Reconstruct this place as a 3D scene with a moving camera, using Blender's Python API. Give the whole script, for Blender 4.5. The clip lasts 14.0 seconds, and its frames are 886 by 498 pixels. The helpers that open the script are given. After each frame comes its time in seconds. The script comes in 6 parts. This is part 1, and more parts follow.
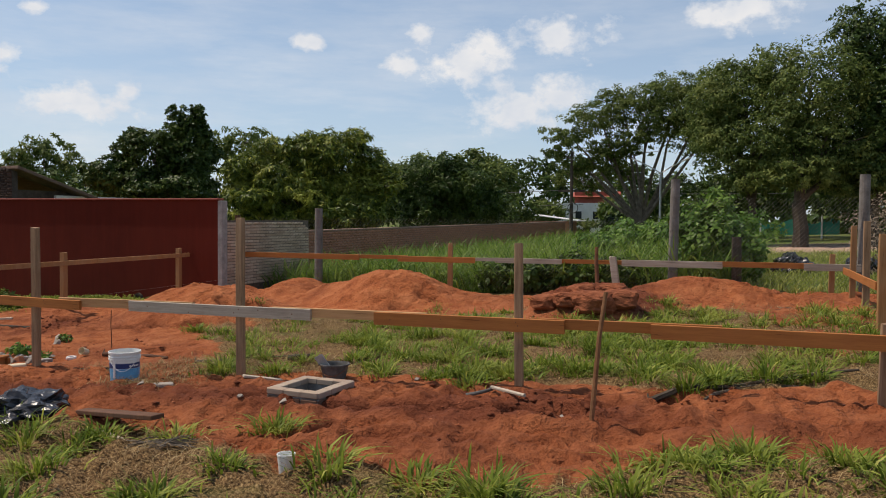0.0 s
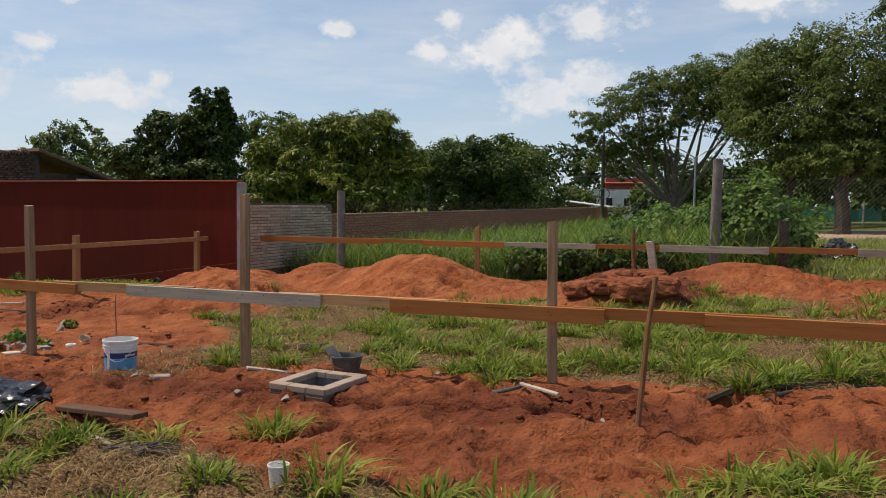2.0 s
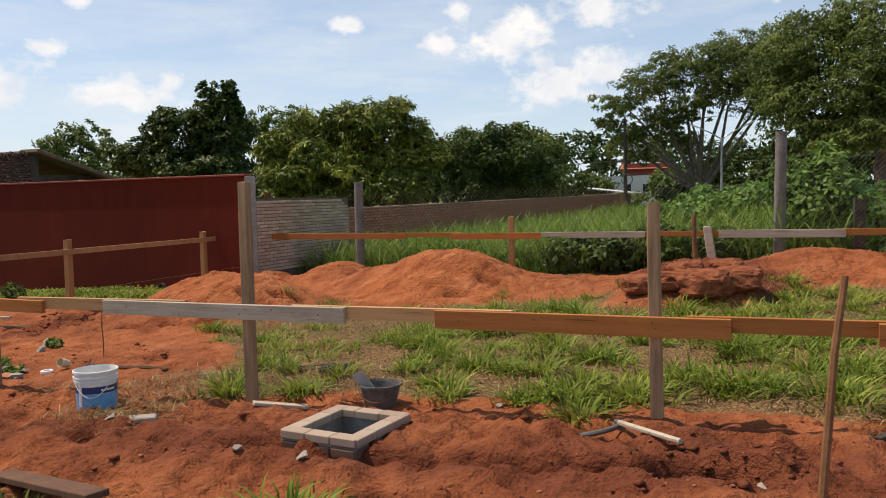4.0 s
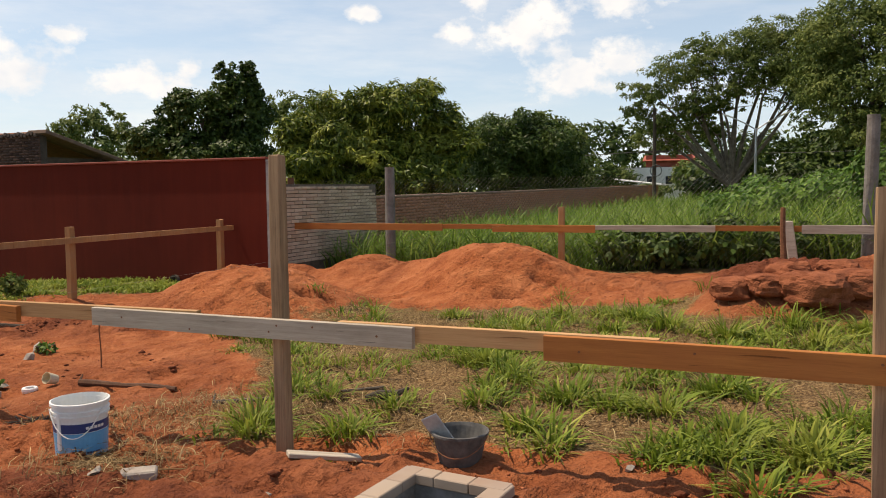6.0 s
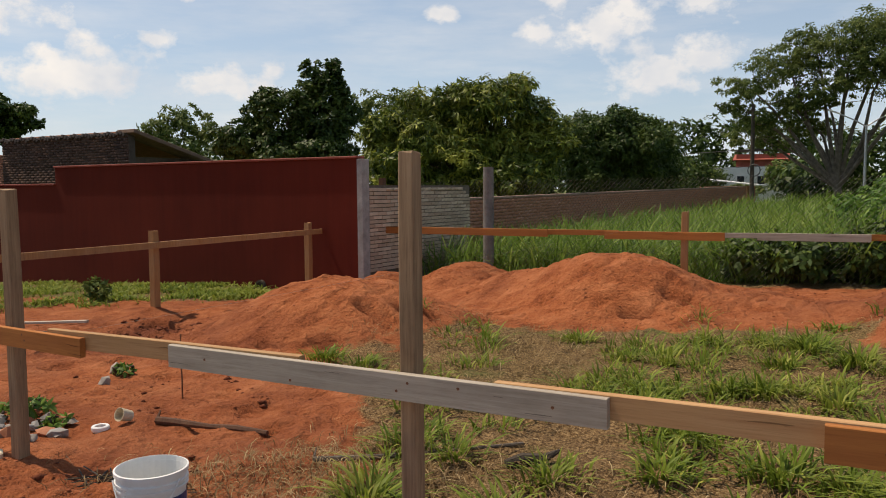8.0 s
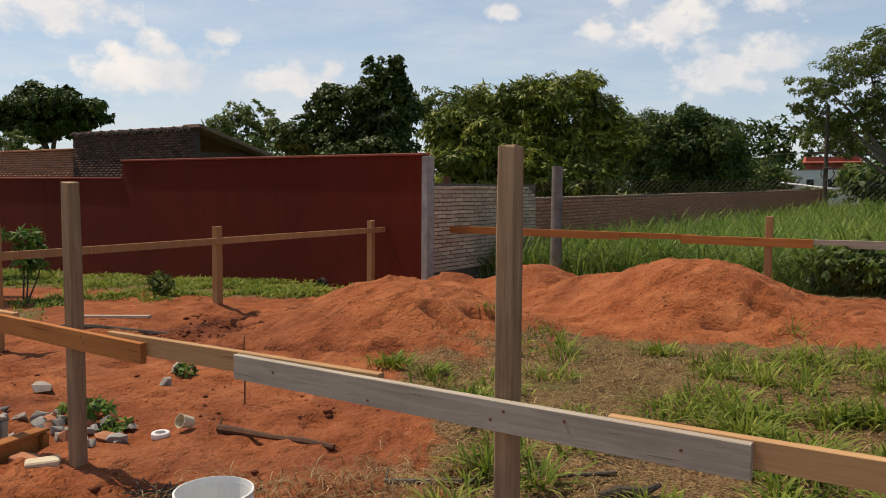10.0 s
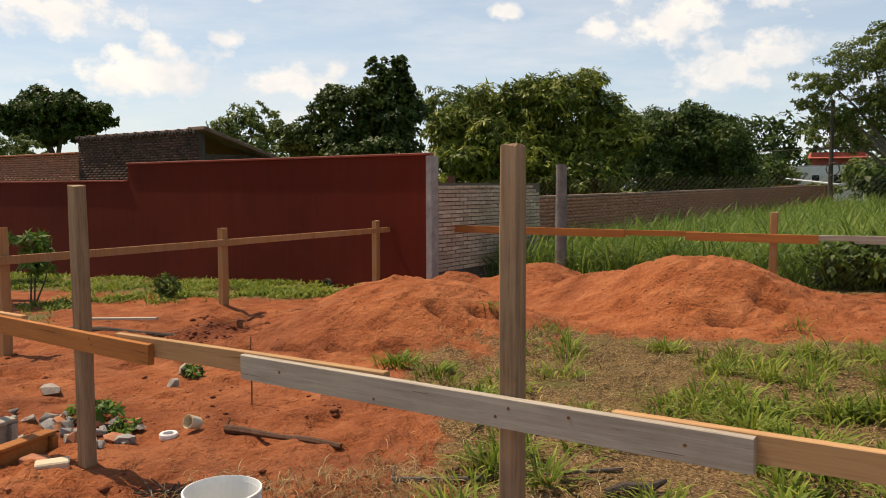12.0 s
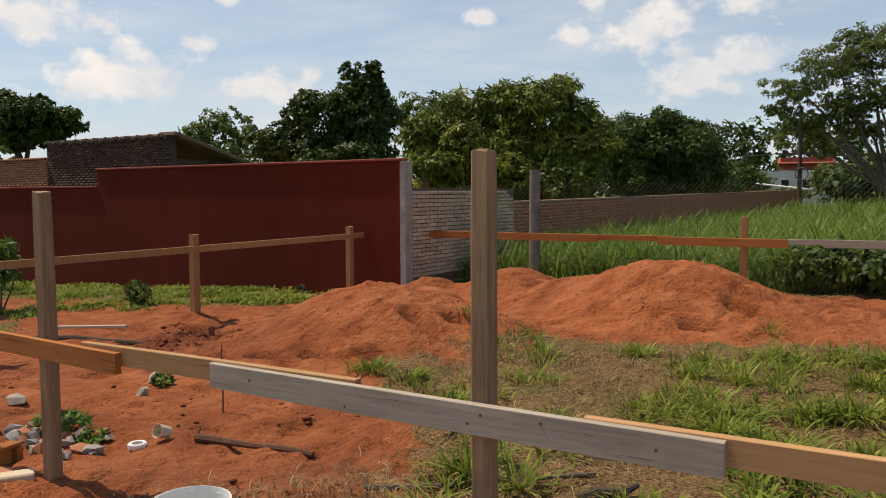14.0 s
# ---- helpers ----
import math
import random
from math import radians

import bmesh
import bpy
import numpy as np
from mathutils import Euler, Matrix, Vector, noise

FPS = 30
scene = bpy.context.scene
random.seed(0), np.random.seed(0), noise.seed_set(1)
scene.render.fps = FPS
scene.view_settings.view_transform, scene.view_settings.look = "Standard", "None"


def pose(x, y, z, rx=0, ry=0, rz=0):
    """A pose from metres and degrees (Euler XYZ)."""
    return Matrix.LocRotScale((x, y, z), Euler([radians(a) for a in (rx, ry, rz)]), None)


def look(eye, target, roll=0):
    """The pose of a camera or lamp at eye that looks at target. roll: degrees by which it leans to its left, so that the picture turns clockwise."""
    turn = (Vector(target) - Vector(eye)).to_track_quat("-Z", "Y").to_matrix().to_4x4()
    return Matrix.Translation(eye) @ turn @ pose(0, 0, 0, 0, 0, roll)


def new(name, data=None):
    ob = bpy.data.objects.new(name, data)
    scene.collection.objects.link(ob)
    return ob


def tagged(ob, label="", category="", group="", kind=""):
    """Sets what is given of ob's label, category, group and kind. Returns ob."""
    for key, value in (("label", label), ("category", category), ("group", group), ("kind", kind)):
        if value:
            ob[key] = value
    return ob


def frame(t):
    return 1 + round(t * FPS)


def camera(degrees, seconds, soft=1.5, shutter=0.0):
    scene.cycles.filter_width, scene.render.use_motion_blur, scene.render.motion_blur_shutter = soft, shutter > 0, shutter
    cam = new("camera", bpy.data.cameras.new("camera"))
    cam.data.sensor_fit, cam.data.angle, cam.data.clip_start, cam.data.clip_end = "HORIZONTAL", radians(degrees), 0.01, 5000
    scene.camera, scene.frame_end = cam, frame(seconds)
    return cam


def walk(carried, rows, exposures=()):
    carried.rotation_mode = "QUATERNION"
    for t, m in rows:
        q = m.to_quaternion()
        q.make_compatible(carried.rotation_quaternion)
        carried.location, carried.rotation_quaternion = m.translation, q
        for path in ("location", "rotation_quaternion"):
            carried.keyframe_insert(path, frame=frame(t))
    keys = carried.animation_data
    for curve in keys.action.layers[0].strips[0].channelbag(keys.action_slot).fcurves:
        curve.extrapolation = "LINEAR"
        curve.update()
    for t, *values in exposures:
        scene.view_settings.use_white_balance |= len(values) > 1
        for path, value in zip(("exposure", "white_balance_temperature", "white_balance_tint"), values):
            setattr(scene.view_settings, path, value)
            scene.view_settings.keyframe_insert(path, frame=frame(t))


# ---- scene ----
cam = camera(58.5, 14.0, soft=1.0)
PATH = [
    (0, (4.495, -6.468, 1.563), (3.798, -4.595, 1.486), 0.5),
    (0.5, (4.517, -6.418, 1.555), (3.811, -4.548, 1.473), 0.7),
    (1, (4.489, -6.31, 1.55), (3.771, -4.445, 1.46), 0.6),
    (1.5, (4.376, -6.078, 1.531), (3.624, -4.227, 1.433), 0.6),
    (2, (4.27, -5.752, 1.472), (3.506, -3.907, 1.362), 0.6),
    (2.5, (4.115, -5.424, 1.476), (3.344, -3.583, 1.344), 0.2),
    (3, (3.876, -5.072, 1.44), (3.101, -3.233, 1.311), 0.0),
    (3.5, (3.67, -4.773, 1.42), (2.876, -2.941, 1.297), -1.2),
    (6, (2.498, -3.385, 1.37), (1.666, -1.573, 1.218), -0.6),
    (6.5, (2.292, -3.156, 1.364), (1.393, -1.375, 1.231), -1.0),
    (7, (2.058, -2.925, 1.382), (1.059, -1.2, 1.231), -0.8),
    (9.5, (1.312, -2.316, 1.417), (0.307, -0.594, 1.268), 0.0),
    (10, (1.304, -2.31, 1.412), (0.182, -0.662, 1.257), 0.4),
    (10.5, (1.293, -2.325, 1.409), (0.065, -0.755, 1.249), 0.0),
    (11, (1.309, -2.334, 1.413), (0.026, -0.808, 1.253), -0.5),
    (11.5, (1.317, -2.328, 1.412), (0.051, -0.788, 1.254), -0.7),
    (12, (1.32, -2.325, 1.411), (0.187, -0.684, 1.255), -0.2),
    (12.5, (1.318, -2.325, 1.413), (0.219, -0.661, 1.258), -0.0),
    (13, (1.319, -2.311, 1.411), (0.229, -0.641, 1.256), -0.1),
    (13.5, (1.322, -2.303, 1.412), (0.239, -0.629, 1.261), -0.3),
    (14, (1.322, -2.304, 1.412), (0.241, -0.627, 1.269), -0.3),
]
walk(cam, [(t, look(eye, target, roll)) for t, eye, target, roll in PATH],
     ((0, -0.32, 6800, 13), (2.0, -0.31, 6850, 13), (3.0, -0.20, 7100, 13), (3.5, -0.10, 7100, 14), (6.0, 0.04, 7500, 14), (6.5, 0.11, 7650, 14),
      (7.0, -0.18, 7300, 14), (9.5, -0.31, 7200, 14), (10.5, -0.16, 7400, 14), (11.0, 0.0, 7600, 14), (11.5, -0.02, 7750, 14), (12.5, -0.08, 7600, 14), (13.5, -0.24, 7350, 14), (14.0, -0.27, 7300, 14)))

# ---------------------------------------------------------------- light
SUN = Vector((-0.47, -0.05, 0.87)).normalized()
sun_data = bpy.data.lights.new("sun", "SUN")
sun_data.energy, sun_data.angle, sun_data.color = 5.0, radians(0.55), (1.0, 0.90, 0.77)
sun = new("sun", sun_data)
sun.matrix_world = look(SUN * 60, (0, 0, 0))

world = bpy.data.worlds.new("sky")
scene.world = world
world.use_nodes = True
wt = world.node_tree
wt.nodes.clear()


def wmath(op, a, b=None, c=None, clamp=False):
    n = wt.nodes.new("ShaderNodeMath")
    n.operation, n.use_clamp = op, clamp
    for i, v in enumerate((a, b, c)):
        if v is None:
            continue
        if isinstance(v, (int, float)):
            n.inputs[i].default_value = v
        else:
            wt.links.new(v, n.inputs[i])
    return n.outputs[0]


sky = wt.nodes.new("ShaderNodeTexSky")
sky.sky_type, sky.sun_disc = "NISHITA", False
sky.sun_elevation = math.asin(SUN.z)
sky.sun_rotation = math.atan2(SUN.x, SUN.y)
sky.air_density, sky.dust_density, sky.ozone_density = 1.0, 0.6, 2.6
coord = wt.nodes.new("ShaderNodeTexCoord")
split = wt.nodes.new("ShaderNodeSeparateXYZ")
wt.links.new(coord.outputs["Generated"], split.inputs[0])
azimuth = wmath("MULTIPLY", wmath("ARCTAN2", split.outputs[0], split.outputs[1]), 180 / math.pi)
height = wmath("MULTIPLY", wmath("ARCSINE", split.outputs[2]), 180 / math.pi)
# cumulus heaps: bearing, height, half width and half height in degrees
CLOUDS = (
    (-12.5, 12.9, 3.9, 1.7),
    (-18.9, 11.3, 3.7, 1.9),
    (-23.5, 10.9, 1.5, 1.1),
    (-15.2, 7.8, 4.0, 1.8),
    (-12.3, 8.8, 2.7, 1.4),
    (-16.3, 9.6, 1.7, 0.9),
    (-22.0, 13.0, 1.1, 0.8),
    (-0.3, 13.8, 3.7, 1.5),
    (-53.9, 9.1, 1.9, 1.4),
    (-44.4, 7.4, 3.8, 1.3),
    (-42.0, 8.3, 1.3, 1.0),
    (-49.4, 10.1, 1.3, 0.6),
    (-60.1, 11.3, 5.6, 2.0),
    (-54.6, 7.7, 6.2, 2.1),
    (-29.8, 12.3, 1.4, 0.7),
    (-47.6, 13.1, 1.0, 0.6),
)
heap = None
for a, e, ra, re in CLOUDS:
    dx = wmath("MULTIPLY", wmath("SUBTRACT", azimuth, a), 0.84 / ra)
    dy = wmath("MULTIPLY", wmath("SUBTRACT", height, e), 0.84 / re)
    d = wmath("SUBTRACT", 1.0, wmath("SQRT", wmath("ADD", wmath("MULTIPLY", dx, dx), wmath("MULTIPLY", dy, dy))))
    heap = d if heap is None else wmath("MAXIMUM", heap, d)


def sky_noise(scale, stretch, detail, rough=0.6):
    m = wt.nodes.new("ShaderNodeMapping")
    m.inputs["Scale"].default_value = (1, 1, stretch)
    wt.links.new(coord.outputs["Generated"], m.inputs[0])
    n = wt.nodes.new("ShaderNodeTexNoise")
    n.inputs["Scale"].default_value, n.inputs["Detail"].default_value = scale, detail
    n.inputs["Roughness"].default_value = rough
    wt.links.new(m.outputs[0], n.inputs["Vector"])
    return n.outputs["Fac"]


puff = sky_noise(26, 1.4, 7, 0.60)
billow = sky_noise(9, 1.5, 4)
cloud = wmath("ADD", wmath("MAXIMUM", heap, -0.9), wmath("MULTIPLY", wmath("SUBTRACT", puff, 0.50), 2.3))
cloud = wmath("MULTIPLY", wmath("SUBTRACT", cloud, 0.14), 1.8, clamp=True)
wisp = wmath("MULTIPLY", wmath("SUBTRACT", sky_noise(5, 5.5, 5), 0.40), 1.9, clamp=True)
low = wmath("SUBTRACT", 1.0, wmath("MULTIPLY", height, 1 / 30), clamp=True)
wisp = wmath("MULTIPLY", wisp, wmath("ADD", wmath("MULTIPLY", low, 0.55), 0.22))
haze = wmath("ADD", wmath("MULTIPLY", low, 0.42), 0.12)
cover = wmath("MAXIMUM", wmath("MULTIPLY", cloud, 0.95), wisp)
shade = wt.nodes.new("ShaderNodeMix")
shade.data_type = "RGBA"
shade.inputs["A"].default_value = (6.0, 6.7, 7.6, 1)
shade.inputs["B"].default_value = (8.9, 8.9, 8.7, 1)
wt.links.new(wmath("MULTIPLY", wmath("SUBTRACT", billow, 0.3), 2.4, clamp=True), shade.inputs["Factor"])
mix = wt.nodes.new("ShaderNodeMix")
mix.data_type = "RGBA"
wt.links.new(cover, mix.inputs["Factor"])
veil = wt.nodes.new("ShaderNodeMix")
veil.data_type = "RGBA"
wt.links.new(haze, veil.inputs["Factor"])
wt.links.new(sky.outputs[0], veil.inputs["A"])
veil.inputs["B"].default_value = (5.2, 6.9, 8.9, 1)
wt.links.new(veil.outputs["Result"], mix.inputs["A"])
wt.links.new(shade.outputs["Result"], mix.inputs["B"])
back = wt.nodes.new("ShaderNodeBackground")
back.inputs["Strength"].default_value = 0.13
wt.links.new(mix.outputs["Result"], back.inputs["Color"])
wout = wt.nodes.new("ShaderNodeOutputWorld")
wt.links.new(back.outputs[0], wout.inputs[0])


# ---------------------------------------------------------------- materials
class Mat:
    """A small builder of node materials."""

    def __init__(self, name, rough=0.8, spec=0.3, metal=0.0):
        self.m = bpy.data.materials.new(name)
        self.m.use_nodes = True
        self.t = self.m.node_tree
        self.p = self.t.nodes["Principled BSDF"]
        self.p.inputs["Roughness"].default_value = rough
        self.p.inputs["Specular IOR Level"].default_value = spec
        self.p.inputs["Metallic"].default_value = metal
        self.co = self.t.nodes.new("ShaderNodeTexCoord")

    def link(self, a, b):
        self.t.links.new(a, b)

    def noise(self, scale, detail=4, stretch=(1, 1, 1), world=False, rough=0.55):
        mp = self.t.nodes.new("ShaderNodeMapping")
        mp.inputs["Scale"].default_value = stretch
        if world:
            g = self.t.nodes.new("ShaderNodeNewGeometry")
            self.link(g.outputs["Position"], mp.inputs[0])
        else:
            self.link(self.co.outputs["Object"], mp.inputs[0])
        n = self.t.nodes.new("ShaderNodeTexNoise")
        n.inputs["Scale"].default_value, n.inputs["Detail"].default_value = scale, detail
        n.inputs["Roughness"].default_value = rough
        self.link(mp.outputs[0], n.inputs["Vector"])
        return n.outputs["Fac"]

    def ramp(self, fac, stops):
        r = self.t.nodes.new("ShaderNodeValToRGB")
        els = r.color_ramp.elements
        while len(els) < len(stops):
            els.new(0.5)
        for e, (pos, col) in zip(els, stops):
            e.position, e.color = pos, (*col, 1) if len(col) == 3 else col
        self.link(fac, r.inputs[0])
        return r.outputs[0]

    def mix(self, fac, a, b, blend="MIX"):
        n = self.t.nodes.new("ShaderNodeMix")
        n.data_type, n.blend_type = "RGBA", blend
        for key, v in (("Factor", fac), ("A", a), ("B", b)):
            if isinstance(v, (int, float)):
                n.inputs[key].default_value = v
            elif isinstance(v, tuple):
                n.inputs[key].default_value = (*v, 1)
            else:
                self.link(v, n.inputs[key])
        return n.outputs["Result"]

    def math(self, op, a, b=None, clamp=False):
        n = self.t.nodes.new("ShaderNodeMath")
        n.operation, n.use_clamp = op, clamp
        for i, v in enumerate((a, b)):
            if v is None:
                continue
            if isinstance(v, (int, float)):
                n.inputs[i].default_value = v
            else:
                self.link(v, n.inputs[i])
        return n.outputs[0]

    def attr(self, name):
        n = self.t.nodes.new("ShaderNodeAttribute")
        n.attribute_name = name
        return n.outputs["Fac"]

    def island(self):
        g = self.t.nodes.new("ShaderNodeNewGeometry")
        return g.outputs["Random Per Island"]

    def objrand(self):
        return self.t.nodes.new("ShaderNodeObjectInfo").outputs["Random"]

    def color(self, c):
        self.link(c, self.p.inputs["Base Color"])
        return self

    def bump(self, h, strength=0.5, dist=0.01):
        b = self.t.nodes.new("ShaderNodeBump")
        b.inputs["Strength"].default_value, b.inputs["Distance"].default_value = strength, dist
        self.link(h, b.inputs["Height"])
        self.link(b.outputs[0], self.p.inputs["Normal"])
        return self


def mottled(name, dark, light, scale=6, rough=0.85, bump=0.3, dist=0.006, spec=0.25, fine=60, world=False):
    m = Mat(name, rough, spec)
    a, b = m.noise(scale, 5, world=world), m.noise(fine, 3, world=world)
    f = m.math("ADD", m.math("MULTIPLY", a, 0.7), m.math("MULTIPLY", b, 0.3))
    m.color(m.ramp(f, ((0.30, dark), (0.70, light))))
    m.bump(m.math("ADD", m.math("MULTIPLY", a, 0.5), b), bump, dist)
    return m.m


def wood(name, dark, light, worn, along=0):
    """Sawn wood with its grain along local axis `along`, saw marks, checks, knots and weathering."""
    m = Mat(name, 0.80, 0.22)
    s = [16, 16, 16]
    s[along] = 0.7
    warp = [5, 5, 5]
    warp[along] = 0.9
    g = m.math("ADD", m.math("MULTIPLY", m.noise(2.6, 6, tuple(s), rough=0.7), 0.6), m.math("MULTIPLY", m.noise(1.4, 3, tuple(warp)), 0.4))
    fine = m.noise(9.0, 4, tuple(s), rough=0.75)
    big = m.noise(2.6, 5, rough=0.65)
    rnd = m.objrand()
    col = m.ramp(g, ((0.30, dark), (0.50, tuple((a + b) / 2 for a, b in zip(dark, light))), (0.68, light)))
    col = m.mix(m.math("MULTIPLY", m.math("SUBTRACT", big, 0.42), 2.6, True), col, worn)
    col = m.mix(m.math("MULTIPLY", m.math("SUBTRACT", fine, 0.5), 1.6, True), col, tuple(c * 0.55 for c in dark))
    crack = m.math("MULTIPLY", m.math("LESS_THAN", m.noise(1.9, 2, tuple(v * 1.5 for v in s)), 0.29), 0.6)
    col = m.mix(crack, col, tuple(c * 0.22 for c in dark))
    v = m.t.nodes.new("ShaderNodeTexVoronoi")
    v.inputs["Scale"].default_value = 3.1
    m.link(m.co.outputs["Object"], v.inputs["Vector"])
    knot = m.math("LESS_THAN", v.outputs["Distance"], 0.06)
    col = m.mix(m.math("MULTIPLY", knot, 0.75), col, tuple(c * 0.25 for c in dark))
    col = m.mix(1.0, col, m.ramp(rnd, ((0, (0.78, 0.78, 0.78)), (1, (1.0, 1.0, 1.0)))), "MULTIPLY")
    m.color(col)
    m.bump(m.math("SUBTRACT", m.math("ADD", m.math("MULTIPLY", g, 0.4), m.math("MULTIPLY", fine, 0.35)), crack), 0.35, 0.003)
    return m.m


def leaf(name, dark, light, tip, spec=0.35, rough=0.5, trans=0.3, flush=1.3):
    """Foliage: every leaf its own green, with patches of paler new growth."""
    m = Mat(name, max(rough, 0.5), spec * 0.6)
    r = m.island()
    big = m.noise(flush, 3, world=True)
    col = m.ramp(r, ((0.0, dark), (0.85, light), (1.0, tip)))
    col = m.mix(m.math("MULTIPLY", m.math("SUBTRACT", big, 0.50), 5.0, True), col, m.mix(0.6, col, tip), "MIX")
    m.color(col)
    tr = m.t.nodes.new("ShaderNodeBsdfTranslucent")
    m.link(col, tr.inputs["Color"])
    ms = m.t.nodes.new("ShaderNodeMixShader")
    ms.inputs[0].default_value = trans
    m.link(m.p.outputs[0], ms.inputs[1])
    m.link(tr.outputs[0], ms.inputs[2])
    m.link(ms.outputs[0], m.t.nodes["Material Output"].inputs[0])
    return m.m


def soil_material():
    m = Mat("red_soil", 0.95, 0.12)
    big = m.noise(0.55, 3, world=True)
    mid = m.noise(3.2, 6, world=True, rough=0.62)
    fine = m.noise(38, 4, world=True, rough=0.7)
    crumb = m.noise(140, 2, world=True)
    f = m.math("ADD", m.math("MULTIPLY", mid, 0.6), m.math("MULTIPLY", fine, 0.4))
    dry = m.ramp(f, ((0.33, (0.155, 0.041, 0.015)), (0.45, (0.350, 0.105, 0.037)), (0.62, (0.50, 0.180, 0.074))))
    dust = m.math("MULTIPLY", m.math("SUBTRACT", m.noise(0.9, 5, world=True, rough=0.65), 0.50), 3.0, True)
    dry = m.mix(m.math("MULTIPLY", dust, 0.35), dry, (0.50, 0.215, 0.105))
    damp = m.ramp(f, ((0.28, (0.10, 0.028, 0.014)), (0.70, (0.24, 0.075, 0.036))))
    # the damp attribute also carries shade painted into the pits and trench
    wet = m.math("ADD", m.attr("damp"), m.math("MULTIPLY", m.math("SUBTRACT", m.math("ADD", m.math("MULTIPLY", big, 0.6), m.math("MULTIPLY", m.noise(1.9, 5, world=True), 0.4)), 0.487), 2.6), True)
    col = m.mix(wet, dry, damp)
    straw = m.ramp(m.noise(55, 4, world=True, rough=0.75), ((0.36, (0.050, 0.028, 0.014)), (0.50, (0.185, 0.110, 0.048)), (0.64, (0.40, 0.27, 0.13))))
    moss = m.ramp(m.noise(23, 3, world=True), ((0.3, (0.045, 0.075, 0.018)), (0.7, (0.13, 0.19, 0.045))))
    turf = m.mix(m.math("MULTIPLY", m.math("SUBTRACT", m.noise(1.3, 4, world=True), 0.56), 4.0, True), straw, moss)
    turf = m.mix(m.attr("lush"), turf, moss)
    edge = m.math("MULTIPLY", m.math("SUBTRACT", m.math("ADD", m.attr("turf"), m.math("MULTIPLY", m.math("SUBTRACT", m.noise(2.4, 6, world=True, rough=0.7), 0.5), 1.7)), 0.42), 5.0, True)
    col = m.mix(edge, col, turf)
    road = m.ramp(m.noise(6, 4, world=True), ((0.3, (0.42, 0.27, 0.19)), (0.7, (0.58, 0.42, 0.32))))
    col = m.mix(m.attr("lane"), col, road)
    m.color(col)
    m.bump(m.math("ADD", m.math("ADD", m.math("MULTIPLY", mid, 1.6), m.math("MULTIPLY", m.noise(11, 5, world=True, rough=0.6), 0.8)), m.math("ADD", m.math("MULTIPLY", fine, 0.35), m.math("MULTIPLY", crumb, 0.10))), 1.0, 0.080)
    return m.m


SOIL = soil_material()
WOOD_NEW = wood("new_sawn_wood", (0.27, 0.090, 0.022), (0.54, 0.215, 0.058), (0.42, 0.155, 0.048))
# pale wood, with sunlight on the back boards' tops put into the colour
WOOD_PALE = wood("pale_sawn_wood", (0.36, 0.165, 0.060), (0.64, 0.40, 0.20), (0.52, 0.30, 0.13))
WOOD_GREY = wood("weathered_grey_wood", (0.23, 0.185, 0.135), (0.62, 0.54, 0.43), (0.50, 0.425, 0.33))
WOOD_POST = wood("weathered_post_wood", (0.12, 0.062, 0.031), (0.56, 0.375, 0.22), (0.39, 0.25, 0.145), along=2)
WOOD_STAKE = wood("orange_stake_wood", (0.28, 0.13, 0.05), (0.50, 0.27, 0.11), (0.36, 0.22, 0.12), along=2)
WOOD_DARK = wood("dark_stake_wood", (0.06, 0.03, 0.02), (0.20, 0.10, 0.055), (0.13, 0.07, 0.045), along=2)
BARK = mottled("bark", (0.07, 0.055, 0.04), (0.24, 0.20, 0.155), 5, 0.9, 0.6, 0.02)
BARK_DARK = mottled("dark_bark", (0.035, 0.027, 0.02), (0.12, 0.095, 0.07), 5, 0.9, 0.6, 0.02)
CONCRETE = mottled("concrete", (0.20, 0.19, 0.175), (0.42, 0.40, 0.37), 7, 0.9, 0.4, 0.006)
CONCRETE_DARK = mottled("weathered_concrete", (0.10, 0.092, 0.082), (0.27, 0.25, 0.225), 6, 0.9, 0.5, 0.006)


def red_paint():
    m = Mat("dark_red_wall_paint", 0.85, 0.15)
    a = m.noise(0.7, 5, world=True, rough=0.6)
    b = m.noise(30, 4, world=True)
    streak = m.noise(1.0, 4, (6, 6, 0.5), world=True)
    f = m.math("ADD", m.math("MULTIPLY", a, 0.6), m.math("MULTIPLY", streak, 0.4))
    m.color(m.ramp(f, ((0.30, (0.088, 0.0118, 0.0058)), (0.70, (0.142, 0.0210, 0.0100)))))
    m.bump(b, 0.25, 0.004)
    return m.m


RED = red_paint()
RED_CAP = mottled("red_cap_paint", (0.20, 0.040, 0.026), (0.30, 0.075, 0.050), 4, 0.7, 0.3, 0.004)


def brick_mat(name, dark, light, soot):
    m = Mat(name, 0.92, 0.2)
    r = m.objrand()
    i = m.island()
    n = m.noise(9, 5, world=True)
    big = m.noise(0.8, 4, world=True)
    col = m.ramp(m.math("FRACT", m.math("ADD", r, i)), ((0.0, dark), (1.0, light)))
    col = m.mix(m.math("MULTIPLY", m.math("SUBTRACT", n, 0.35), 1.5, True), col, tuple(c * 0.8 for c in light))
    col = m.mix(m.math("MULTIPLY", m.math("SUBTRACT", big, 0.46), 2.6, True), col, soot)
    m.color(col)
    m.bump(n, 0.5, 0.006)
    return m.m


